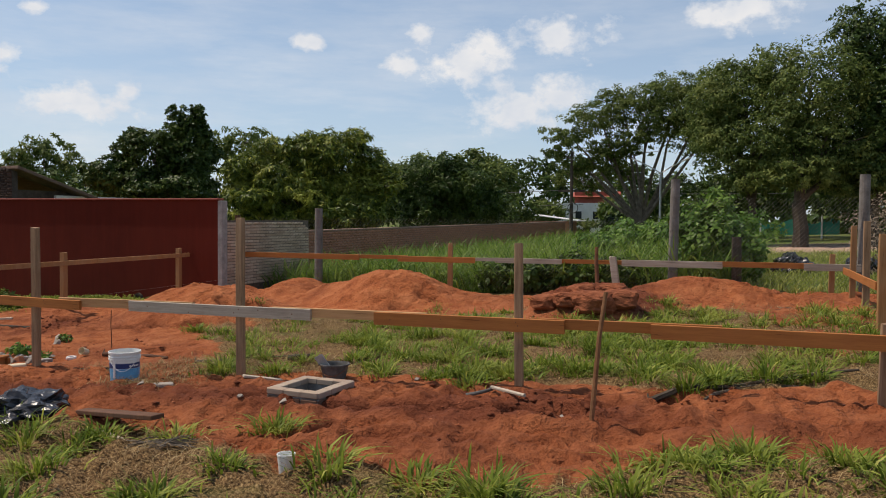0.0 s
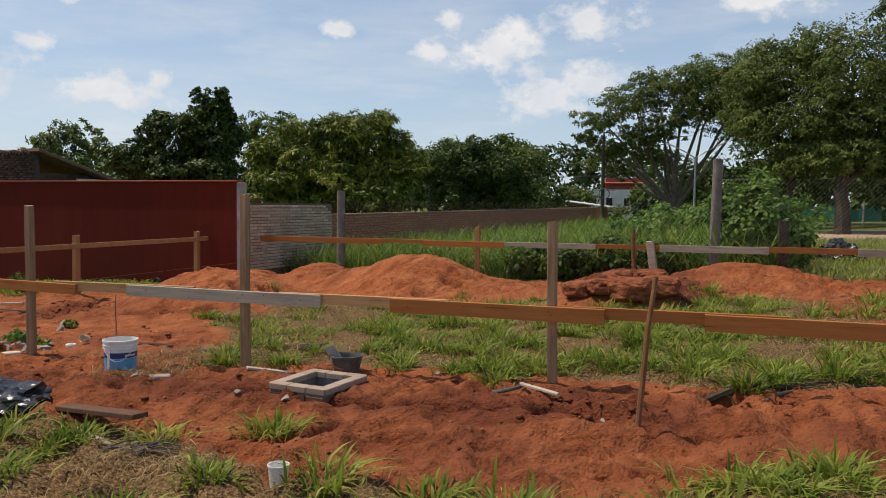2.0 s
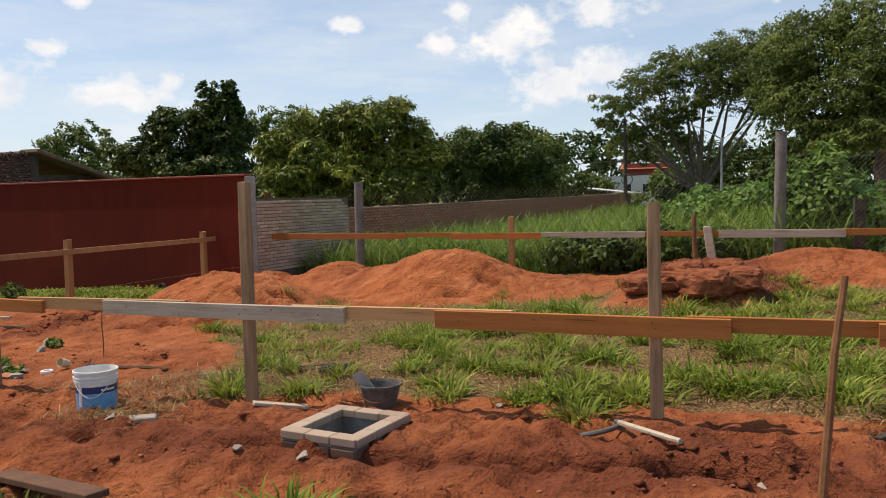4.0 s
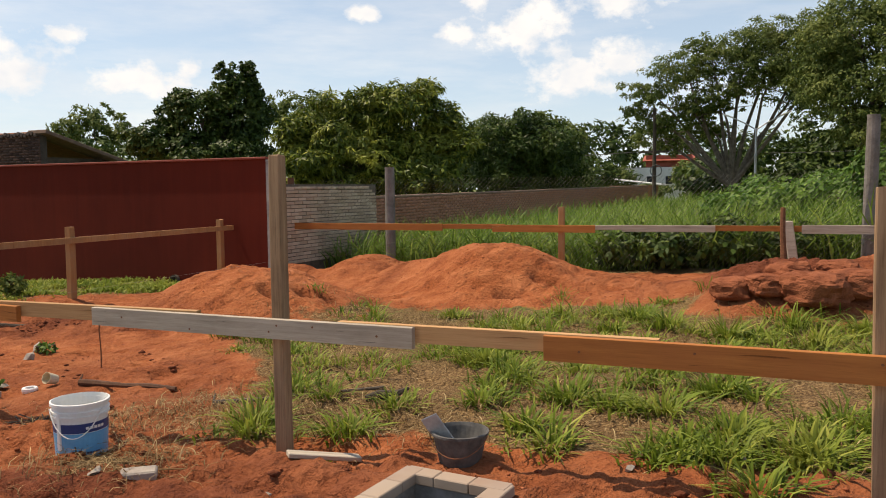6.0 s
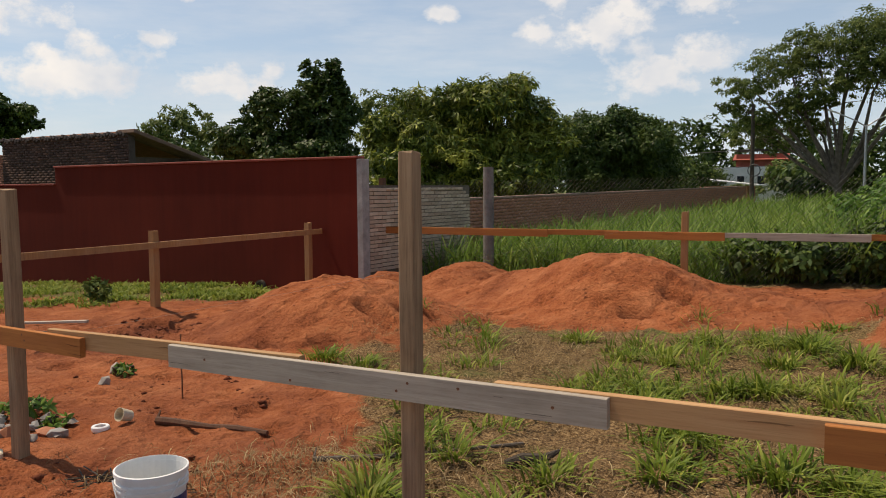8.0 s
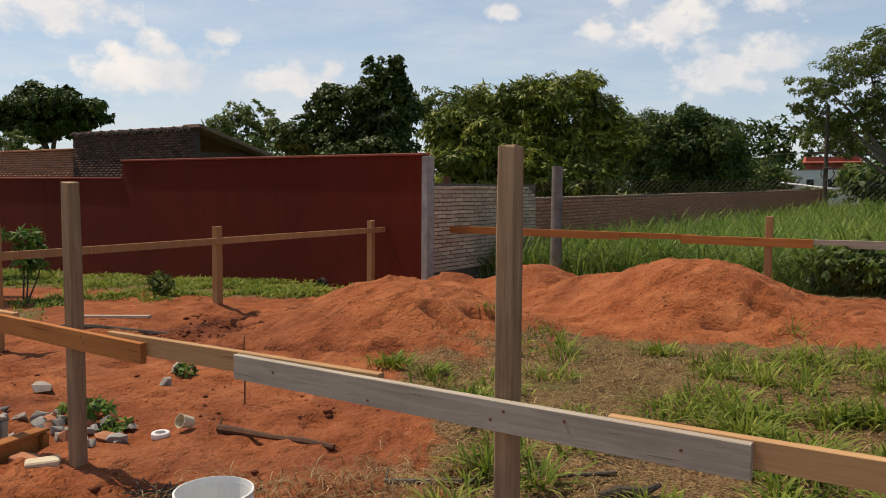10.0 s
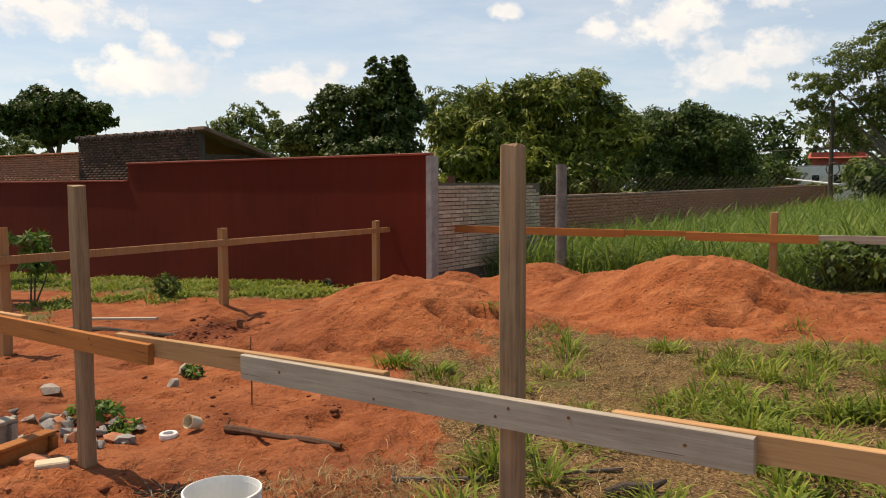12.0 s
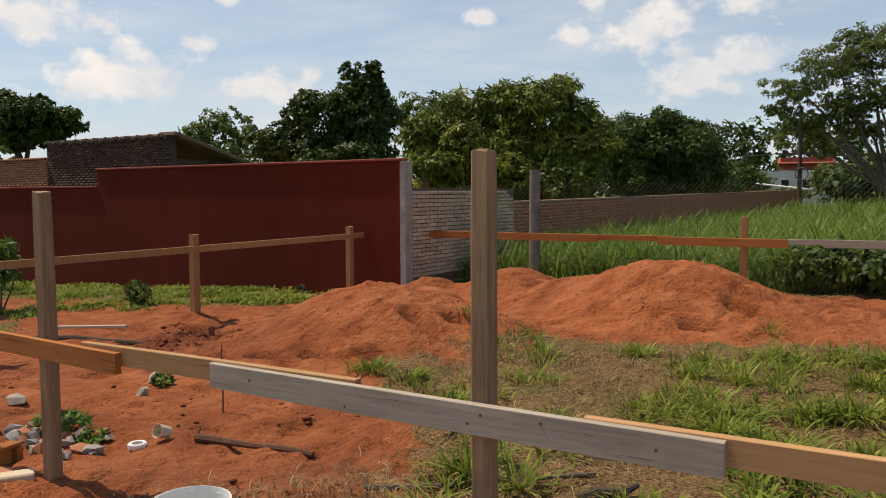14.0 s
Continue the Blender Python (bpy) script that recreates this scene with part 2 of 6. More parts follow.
BRICK_PALE = brick_mat("pale_weathered_brick", (0.42, 0.30, 0.21), (0.66, 0.52, 0.385), (0.34, 0.25, 0.185))
BRICK_RED = brick_mat("red_brown_brick", (0.40, 0.175, 0.100), (0.50, 0.235, 0.145), (0.38, 0.19, 0.12))
BRICK_SOOT = brick_mat("blackened_brick", (0.055, 0.036, 0.028), (0.15, 0.088, 0.062), (0.045, 0.033, 0.028))
MORTAR = mottled("grey_mortar", (0.085, 0.068, 0.052), (0.18, 0.15, 0.115), 9, 0.95, 0.4, 0.005)
MORTAR_DARK = mottled("dark_mortar", (0.05, 0.04, 0.034), (0.11, 0.09, 0.075), 9, 0.95, 0.4, 0.005)
CLAY = mottled("orange_clay_tile", (0.32, 0.12, 0.06), (0.52, 0.24, 0.13), 8, 0.85, 0.3, 0.005)
WHITE_WALL = mottled("white_house_paint", (0.62, 0.60, 0.56), (0.80, 0.78, 0.74), 1.2, 0.8, 0.2, 0.004)
DARK_GLASS = Mat("dark_window_glass", 0.08, 0.5)
DARK_GLASS.p.inputs["Base Color"].default_value = (0.02, 0.025, 0.03, 1)
DARK_GLASS = DARK_GLASS.m
STEEL = Mat("galvanised_steel", 0.45, 0.5, 0.85)
STEEL.color(STEEL.ramp(STEEL.noise(20, 3), ((0.3, (0.38, 0.39, 0.40)), (0.7, (0.55, 0.56, 0.57)))))
STEEL = STEEL.m
RUST = mottled("rusty_iron", (0.10, 0.04, 0.02), (0.27, 0.12, 0.06), 20, 0.85, 0.4, 0.003)
PLASTIC_WHITE = mottled("white_bucket_plastic", (0.70, 0.70, 0.66), (0.82, 0.82, 0.79), 9, 0.42, 0.1, 0.001, 0.45)
PLASTIC_BLUE = mottled("sky_blue_label", (0.09, 0.33, 0.58), (0.16, 0.45, 0.70), 5, 0.4, 0.1, 0.001, 0.45)
PLASTIC_NAVY = mottled("navy_label", (0.015, 0.035, 0.13), (0.03, 0.06, 0.20), 6, 0.4, 0.1, 0.001, 0.45)
RUBBER = mottled("grey_black_rubber", (0.05, 0.05, 0.048), (0.15, 0.145, 0.135), 14, 0.7, 0.3, 0.003)
POLY = Mat("black_polythene", 0.22, 0.5)
POLY.color(POLY.ramp(POLY.noise(5, 3), ((0.3, (0.010, 0.010, 0.012)), (0.7, (0.035, 0.036, 0.04)))))
POLY.bump(POLY.noise(11, 4), 0.8, 0.03)
POLY = POLY.m
CEMENT = mottled("dried_cement", (0.30, 0.29, 0.27), (0.52, 0.50, 0.47), 12, 0.95, 0.4, 0.004)
STONE = mottled("rubble_stone", (0.20, 0.17, 0.14), (0.44, 0.39, 0.33), 10, 0.9, 0.5, 0.006)
CREAM = mottled("cream_stone", (0.50, 0.42, 0.28), (0.68, 0.60, 0.44), 10, 0.9, 0.3, 0.004)
NET_GREEN = mottled("green_shade_net", (0.02, 0.20, 0.15), (0.05, 0.32, 0.24), 3, 0.8, 0.2, 0.004)
PALE_METAL = mottled("pale_sheet_metal", (0.62, 0.61, 0.58), (0.78, 0.77, 0.75), 2, 0.5, 0.2, 0.003, 0.5)
RED_ROOF = mottled("red_roof", (0.28, 0.07, 0.045), (0.42, 0.12, 0.08), 2, 0.8, 0.3, 0.01)
BLADE = leaf("green_grass", (0.082, 0.128, 0.014), (0.205, 0.275, 0.034), (0.41, 0.41, 0.085), 0.3, 0.55, 0.35)
BLADE_TALL = leaf("tall_grass", (0.058, 0.115, 0.016), (0.170, 0.275, 0.042), (0.320, 0.400, 0.090), 0.3, 0.5, 0.35, 0.8)
BLADE_MOWN = leaf("mown_yellow_grass", (0.13, 0.165, 0.028), (0.30, 0.34, 0.070), (0.48, 0.46, 0.15), 0.3, 0.55, 0.35)
STRAW = leaf("dry_straw", (0.09, 0.052, 0.024), (0.30, 0.20, 0.095), (0.56, 0.43, 0.23), 0.2, 0.8, 0.2, 2.4)
LEAF_MANGO = leaf("mango_leaf", (0.028, 0.054, 0.007), (0.135, 0.185, 0.020), (0.42, 0.43, 0.062), 0.4, 0.45, 0.2, 1.0)
LEAF_DARK = leaf("dark_leaf", (0.018, 0.040, 0.008), (0.055, 0.098, 0.016), (0.120, 0.165, 0.030), 0.35, 0.5, 0.2)
LEAF_FINE = leaf("feathery_leaf", (0.045, 0.078, 0.018), (0.130, 0.175, 0.040), (0.245, 0.275, 0.075), 0.25, 0.6, 0.3, 0.5)
LEAF_BRIGHT = leaf("bright_leaf", (0.045, 0.105, 0.016), (0.120, 0.225, 0.035), (0.23, 0.34, 0.065), 0.35, 0.5, 0.35)


# ---------------------------------------------------------------- mesh helpers
def part(name, bm, material, parent=None, label="", smooth=False):
    """Links a bmesh as one mesh object under a thing or a part."""
    me = bpy.data.meshes.new(name)
    bm.to_mesh(me)
    bm.free()
    me.materials.append(material)
    if smooth:
        me.shade_smooth()
    ob = new(name, me)
    ob.parent = parent
    if label:
        tagged(ob, label)
    return ob


def thing(name, label, category, at=(0, 0, 0), rz=0.0, group="", kind=""):
    ob = new(name)
    ob.empty_display_size = 0.1
    ob.matrix_basis = pose(*at, 0, 0, rz)
    return tagged(ob, label, category, group, kind)


def box(bm, x0, x1, y0, y1, z0, z1, bevel=0.0, m=None):
    vs = bmesh.ops.create_cube(bm, size=1.0)["verts"]
    bmesh.ops.scale(bm, vec=(x1 - x0, y1 - y0, z1 - z0), verts=vs)
    bmesh.ops.translate(bm, vec=((x0 + x1) / 2, (y0 + y1) / 2, (z0 + z1) / 2), verts=vs)
    if bevel:
        es = list({e for v in vs for e in v.link_edges})
        r = bmesh.ops.bevel(bm, geom=es, offset=bevel, segments=1, affect="EDGES")
        vs = list({v for f in r["faces"] for v in f.verts} | {v for v in vs if v.is_valid})
    if m is not None:
        bmesh.ops.transform(bm, matrix=m, verts=vs)
    return vs


def boxed(x0, x1, y0, y1, z0, z1, bevel=0.0):
    bm = bmesh.new()
    box(bm, x0, x1, y0, y1, z0, z1, bevel)
    return bm


def tube(bm, points, radii, sides=8, cap=True):
    """A round limb along points with a radius at each."""
    pts = [Vector(p) for p in points]
    rings = []
    up = Vector((0.3, 0.2, 0.93))
    for i, p in enumerate(pts):
        d = (pts[min(i + 1, len(pts) - 1)] - pts[max(i - 1, 0)]).normalized()
        s = d.cross(up)
        if s.length < 0.05:
            s = d.cross(Vector((1, 0, 0)))
        s.normalize()
        u = s.cross(d).normalized()
        ring = []
        for k in range(sides):
            a = 2 * math.pi * k / sides
            ring.append(bm.verts.new(p + (s * math.cos(a) + u * math.sin(a)) * radii[i]))
        rings.append(ring)
    for r0, r1 in zip(rings, rings[1:]):
        for k in range(sides):
            bm.faces.new((r0[k], r0[(k + 1) % sides], r1[(k + 1) % sides], r1[k]))
    if cap:
        bm.faces.new(list(reversed(rings[0])))
        bm.faces.new(rings[-1])


def lathe(bm, profile, sides=28, cap_bottom=False):
    """A turned shape from (radius, height) pairs."""
    rings = [[bm.verts.new((r * math.cos(2 * math.pi * k / sides), r * math.sin(2 * math.pi * k / sides), z)) for k in range(sides)] for r, z in profile]
    for r0, r1 in zip(rings, rings[1:]):
        for k in range(sides):
            bm.faces.new((r0[k], r0[(k + 1) % sides], r1[(k + 1) % sides], r1[k]))
    if cap_bottom:
        bm.faces.new(list(reversed(rings[0])))
    return rings


def mesh_np(name, verts, faces, material, parent=None, smooth=False):
    """A mesh object from numpy arrays; faces is a list of arrays of equal-sided faces."""
    me = bpy.data.meshes.new(name)
    counts = np.concatenate([np.full(len(f), f.shape[1], dtype=np.int32) for f in faces])
    loops = np.concatenate([f.ravel() for f in faces]).astype(np.int32)
    starts = np.concatenate(([0], np.cumsum(counts)[:-1])).astype(np.int32)
    me.vertices.add(len(verts))
    me.vertices.foreach_set("co", np.asarray(verts, dtype=np.float32).ravel())
    me.loops.add(len(loops))
    me.loops.foreach_set("vertex_index", loops)
    me.polygons.add(len(counts))
    me.polygons.foreach_set("loop_start", starts)
    me.update(calc_edges=True)
    me.validate()
    me.materials.append(material)
    if smooth:
        me.shade_smooth()
    ob = new(name, me)
    ob.parent = parent
    return ob


rng = np.random.default_rng(7)


def lattice(seed):
    return np.random.default_rng(seed).random((64, 64))


def value_noise(x, y, scale, seed):
    g = lattice(seed)
    x, y = np.asarray(x) * scale + 100.3, np.asarray(y) * scale + 57.7
    i, j = np.floor(x).astype(int), np.floor(y).astype(int)
    u, v = x - i, y - j
    u, v = u * u * (3 - 2 * u), v * v * (3 - 2 * v)
    a, b = g[i % 64, j % 64], g[(i + 1) % 64, j % 64]
    c, d = g[i % 64, (j + 1) % 64], g[(i + 1) % 64, (j + 1) % 64]
    return (a * (1 - u) + b * u) * (1 - v) + (c * (1 - u) + d * u) * v - 0.5


def fbm(x, y, scale, seed, octaves=4, gain=0.5):
    total, amp = 0, 1.0
    for o in range(octaves):
        total = total + amp * value_noise(x, y, scale * 2 ** o, seed + o)
        amp *= gain
    return total


def step(a, b, x):
    t = np.clip((x - a) / (b - a), 0, 1)
    return t * t * (3 - 2 * t)


# ---------------------------------------------------------------- ground
# heaps of dug earth: x, y, height, half widths along x and y, squareness
HEAPS = (
    (-1.41, 6.67, 0.54, 1.14, 1.24, 1.55),
    (-0.36, 7.09, 0.25, 1.78, 1.53, 0.80),
    (-3.86, 4.45, 0.57, 1.66, 1.38, 1.55),
    (-4.14, 8.01, 0.46, 0.98, 1.30, 1.19),
    (-2.71, 7.21, 0.40, 1.03, 0.97, 1.04),
    (-5.32, 7.47, 0.35, 0.59, 0.66, 1.22),
    (3.65, 7.24, 0.46, 1.89, 1.23, 0.76),
    (4.85, 7.14, 0.18, 1.43, 0.53, 1.08),
    (2.07, 6.40, 0.36, 1.45, 0.53, 0.85),
    (2.41, 5.45, 0.27, 1.03, 0.96, 2.33),
    (2.5, -1.85, 0.06, 1.6, 0.7, 1.0),
    (1.20, -0.85, 0.07, 0.95, 0.65, 1.0),
    (0.2, -1.35, 0.07, 1.3, 0.5, 1.0),
    (-6.9, 4.5, 0.10, 0.45, 0.40, 1.0),
    (-1.1, -0.35, -0.045, 0.45, 0.40, 1.0),
)
# pits and holes: x, y, depth, half widths
PITS = (
    (-6.05, 4.10, 0.34, 0.46, 0.20),
    (3.14, -0.80, 0.36, 0.30, 0.20),
    (4.15, 0.02, 0.20, 0.26, 0.15),
    (5.8, 7.6, 0.20, 0.5, 0.25),
    (-4.15, 3.00, 0.09, 0.20, 0.08),
    (-3.60, 3.12, 0.09, 0.20, 0.07),
    (-3.08, 3.30, 0.09, 0.20, 0.07),
    (-3.05, 3.88, 0.13, 0.13, 0.06),
    (-2.75, 4.20, 0.10, 0.11, 0.05),
    (-2.79, 4.18, 0.06, 0.10, 0.06),
    (-2.45, 4.30, 0.05, 0.16, 0.08),
    (-0.77, 5.58, 0.15, 0.18, 0.08),
    (-0.45, 6.05, 0.08, 0.22, 0.08),
    (-2.48, 5.64, 0.09, 0.24, 0.10),
    (-4.7, 3.0, 0.08, 0.22, 0.12),
    (1.83, -1.62, 0.12, 0.10, 0.17),
    (1.75, -1.85, 0.06, 0.14, 0.10),
    (0.04, -1.08, 0.09, 0.08, 0.15),
    (-0.28, -1.06, 0.09, 0.10, 0.13),
    (-0.20, -1.20, 0.08, 0.14, 0.12),
    (-1.25, -1.05, 0.06, 0.20, 0.12),
    (-1.9, -0.9, 0.06, 0.2, 0.14),
    (3.9, -1.75, 0.05, 0.13, 0.09),
    (4.2, -1.55, 0.05, 0.10, 0.12),
    (4.75, -0.55, 0.05, 0.2, 0.10),
)
for _ in range(150):
    PITS += ((random.uniform(-6.5, 4.2), random.uniform(-2.4, 2.4), random.uniform(0.02, 0.055), random.uniform(0.06, 0.17), random.uniform(0.05, 0.11)),)
MANHOLE = (1.17, -0.67, 0.245, 0.275)


def turf_cover(x, y):
    """How much of the ground is covered by grass and dry thatch."""
    w = 0.35 * fbm(x, y, 0.9, 31)
    front = step(-1.75, -2.35, y + w + 0.35 * np.exp(-((x - 2.6) / 1.1) ** 2) * 1.6 - 0.25 * step(3.6, 4.6, x) * 3.0)
    left_edge = -0.55 - 0.85 * np.clip(y - 0.5, 0, 3.2)
    lot = step(0.2, 0.65, y + w) * step(left_edge - 0.25, left_edge + 0.35, x + w) * step(6.0, 5.1, y - 0.25 * x + w)
    lot = lot * (1 - 0.55 * step(4.0, 5.4, x) * step(1.6, 2.6, y))
    west = step(-7.6, -9.5, x + w * 2.5) * np.clip(0.25 + 2.2 * fbm(x, y, 0.8, 15) + 0.9 * step(5.2, 6.8, y), 0, 1)
    north = step(8.9, 9.5, y + 0.5 * w)
    east = step(6.6, 7.2, x)
    west2 = step(5.6, 6.6, y + w) * step(-6.6, -7.6, x)
    tuft = 0.8 * np.exp(-(((x + 0.35) / 0.5) ** 2 + ((y - 0.35) / 0.28) ** 2))
    bare = 0
    for hx, hy, h, rx, ry, sq in HEAPS[:10]:
        d2 = ((x - hx) / rx) ** 2 + ((y - hy) / ry) ** 2
        bare = np.maximum(bare, np.clip(1.9 * np.exp(-1.35 * d2), 0, 1))
    return np.clip(np.maximum.reduce([front, lot, west, north, east, west2, tuft]), 0, 1) * (1 - bare)


def lushness(x, y):
    far = np.maximum(step(9.2, 10, y), 0.25 * step(-8.0, -9.0, x))
    return np.clip(far * 0.85 + 0.3 * fbm(x, y, 0.5, 77), 0, 1)


def ground_height(x, y):
    x, y = np.asarray(x, float), np.asarray(y, float)
    z = np.clip(0.04 * x, -0.85, 0.42)
    near = step(16, 9, np.hypot(x + 0.5, y - 2))
    z = z + near * (0.05 * fbm(x, y, 0.7, 3) + 0.045 * fbm(x, y, 2.6, 11, 4, 0.65) + 0.022 * np.maximum(fbm(x, y, 6.5, 17, 2, 0.6), 0.0))
    churned = np.clip(step(0.5, -0.3, y) + np.exp(-(((x + 6.1) / 1.0) ** 2 + ((y - 3.3) / 1.0) ** 2)) + 0.6 * step(4.2, 5.0, x), 0, 1) * near
    z = z + churned * (0.13 * (np.abs(fbm(x, y, 2.3, 201, 3)) - 0.16) + 0.10 * (np.abs(fbm(x, y, 5.2, 211, 3)) - 0.14))
    for i, (hx, hy, h, rx, ry, sq) in enumerate(HEAPS):
        d2 = ((x - hx + 0.16 * value_noise(x, y, 1.3, 5)) / rx) ** 2 + ((y - hy + 0.16 * value_noise(x, y, 1.1, 6)) / ry) ** 2
        z = z + h * np.exp(-1.9 * d2 ** sq) * (1 + 0.10 * fbm(x, y, 1.7, 21 + 3 * i, 4, 0.6))
    # crumbly rills on dug earth, broken crusts on the trodden strip
    dug = sum(np.exp(-1.2 * (((x - h[0]) / h[3]) ** 2 + ((y - h[1]) / h[4]) ** 2)) for h in HEAPS[:10])
    z = z + np.clip(dug, 0, 1) * (0.016 * fbm(x, y, 4.5, 301, 4, 0.65) - 0.040 * np.clip(0.10 - np.abs(fbm(x * 1.6, y * 0.7, 1.6, 311, 3)), 0, 0.1) / 0.1)
    crust = fbm(x, y, 1.5, 321, 4, 0.6)
    z = z + churned * (0.030 * step(0.02, 0.06, crust) + 0.028 * step(-0.20, -0.17, crust) + 0.018 * fbm(x, y, 13, 331, 3, 0.6) - 0.046)
    # ragged clods on the damp heap
    z = z + 0.26 * np.exp(-1.5 * (((x - 2.5) / 1.0) ** 2 + ((y - 5.7) / 0.9) ** 2) ** 2) * np.abs(fbm(x, y, 2.4, 91, 3))
    for px, py, d, rx, ry in PITS:
        z = z - 1.15 * d * np.exp(-1.3 * (((x - px) / rx) ** 2 + ((y - py) / ry) ** 2) ** 2.6)
    # shallow setting-out trench along the front line, with a broken lip
    c = -1.05 + 0.22 * np.clip(x - 1.6, 0, 1.4) + 0.16 * fbm(x, y * 0, 1.1, 41, 3)
    run = step(-4.2, -3.2, x) * step(3.4, 2.9, x) * (0.55 + 0.9 * np.clip(fbm(x, y * 0, 1.6, 47) + 0.3, 0, 1))
    z = z - run * 0.20 * np.exp(-((y - c) / 0.085) ** 4) + run * 0.05 * np.exp(-((y - c + 0.20) / 0.12) ** 2)
    # the manhole's shaft
    mx, my, mw, mh = MANHOLE
    z = np.where((np.abs(x - mx) < mw - 0.02) & (np.abs(y - my) < mh - 0.02), -0.50, z)
    return z


def gz(x, y):
    return float(ground_height(np.array([x]), np.array([y]))[0])


def axis(fine0, fine1, fstep, far0, far1):
    mid = np.arange(fine0, fine1, fstep)
    lo, hi, s = [fine0], [mid[-1]], fstep
    while lo[-1] > far0:
        s *= 1.16
        lo.append(lo[-1] - s)
    s = fstep
    while hi[-1] < far1:
        s *= 1.16
        hi.append(hi[-1] + s)
    return np.concatenate((np.array(lo[:0:-1]), mid, np.array(hi[1:])))


gx = axis(-7.6, 6.8, 0.030, -900, 900)
gy = axis(-3.4, 1.4, 0.024, -900, 1.45)
gy = np.concatenate((gy[gy < 1.4], axis(1.4, 8.9, 0.036, 1.5, 1500)))
GX, GY = np.meshgrid(gx, gy)
GZ = ground_height(GX, GY)
nx, ny = len(gx), len(gy)
idx = np.arange(nx * ny).reshape(ny, nx)
quads = np.stack((idx[:-1, :-1], idx[:-1, 1:], idx[1:, 1:], idx[1:, :-1]), -1).reshape(-1, 4)
ground = mesh_np("ground", np.stack((GX, GY, GZ), -1).reshape(-1, 3), [quads], SOIL, smooth=True)
tagged(ground, "bare red earth with dug heaps, pits and patchy grass", "ground", kind="structure")
damp_heap = np.exp(-1.2 * (((GX - 2.5) / 1.1) ** 2 + ((GY - 5.7) / 1.0) ** 2) ** 2) + 0.55 * np.exp(-(((GX - 2.0) / 1.3) ** 2 + ((GY - 6.7) / 0.6) ** 2))
# the groove's shade put into the soil colour along the trench
trench_shade = 0.55 * np.exp(-((GY + 1.02) / 0.22) ** 2) * step(-4.2, -3.2, GX) * step(3.6, 2.9, GX)
# slightly darker soil over the strip before the front rail
front_dark = 0.14 * step(0.4, -0.5, GY) * step(-3.6, -2.6, GY)
# painted trench shade and the darker front strip, summed with damp patches
damp_and_shade = trench_shade + front_dark + 0.75 * np.exp(-(((GX + 6.1) / 0.9) ** 2 + ((GY - 3.6) / 0.8) ** 2)) + 0.6 * np.exp(-(((GX - 3.5) / 0.8) ** 2 + ((GY + 0.65) / 0.5) ** 2)) + 0.5 * np.exp(-(((GX + 1.5) / 1.8) ** 2 + ((GY + 1.1) / 0.5) ** 2)) + 0.55 * np.exp(-(((GX - 5.2) / 1.1) ** 2 + ((GY - 3.5) / 2.2) ** 2))
# shade painted into pits and footprints; the hole by the stake is wet too
pit_shade_damp = sum(np.clip(d * 9, 0.3, 1) * np.exp(-1.3 * (((GX - px) / rx) ** 2 + ((GY - py) / ry) ** 2)) for px, py, d, rx, ry in PITS[:22])
heap_dry = 0.35 * np.exp(-(((GX + 1.4) / 2.2) ** 2 + ((GY - 6.7) / 2.0) ** 2)) + 0.35 * np.exp(-(((GX + 3.9) / 1.6) ** 2 + ((GY - 4.7) / 1.4) ** 2))
lane = step(30, 33, GY + 0.12 * GX) * step(43, 40, GY + 0.12 * GX) * step(5.2, 6.5, GX)
# damp holds real damp plus the pit and trench shade put into colour
for key, val in (("turf", turf_cover(GX, GY)), ("damp", np.clip(damp_heap + damp_and_shade + pit_shade_damp - heap_dry + 0.24, -0.4, 1)), ("lush", lushness(GX, GY)), ("lane", lane)):
    at = ground.data.attributes.new(key, "FLOAT", "POINT")
    at.data.foreach_set("value", np.asarray(val, np.float32).ravel())


# ---------------------------------------------------------------- walls
def courses(x_len, z_len, brick, h=0.065, joint=0.012, keep=None):
    """Where the bricks of a face lie along local x: start, end and bed height of each."""
    spots = []
    row, z = 0, 0.0
    while z + h <= z_len:
        x = -(brick / 2) * (row % 2)
        while x < x_len:
            a, b = max(x, 0) + joint / 2, min(x + brick, x_len) - joint / 2
            if b - a > 0.03 and (keep is None or keep((a + b) / 2, z + h)):
                spots.append((a, b, z))
            x += brick
        row += 1
        z += h + joint
    return spots


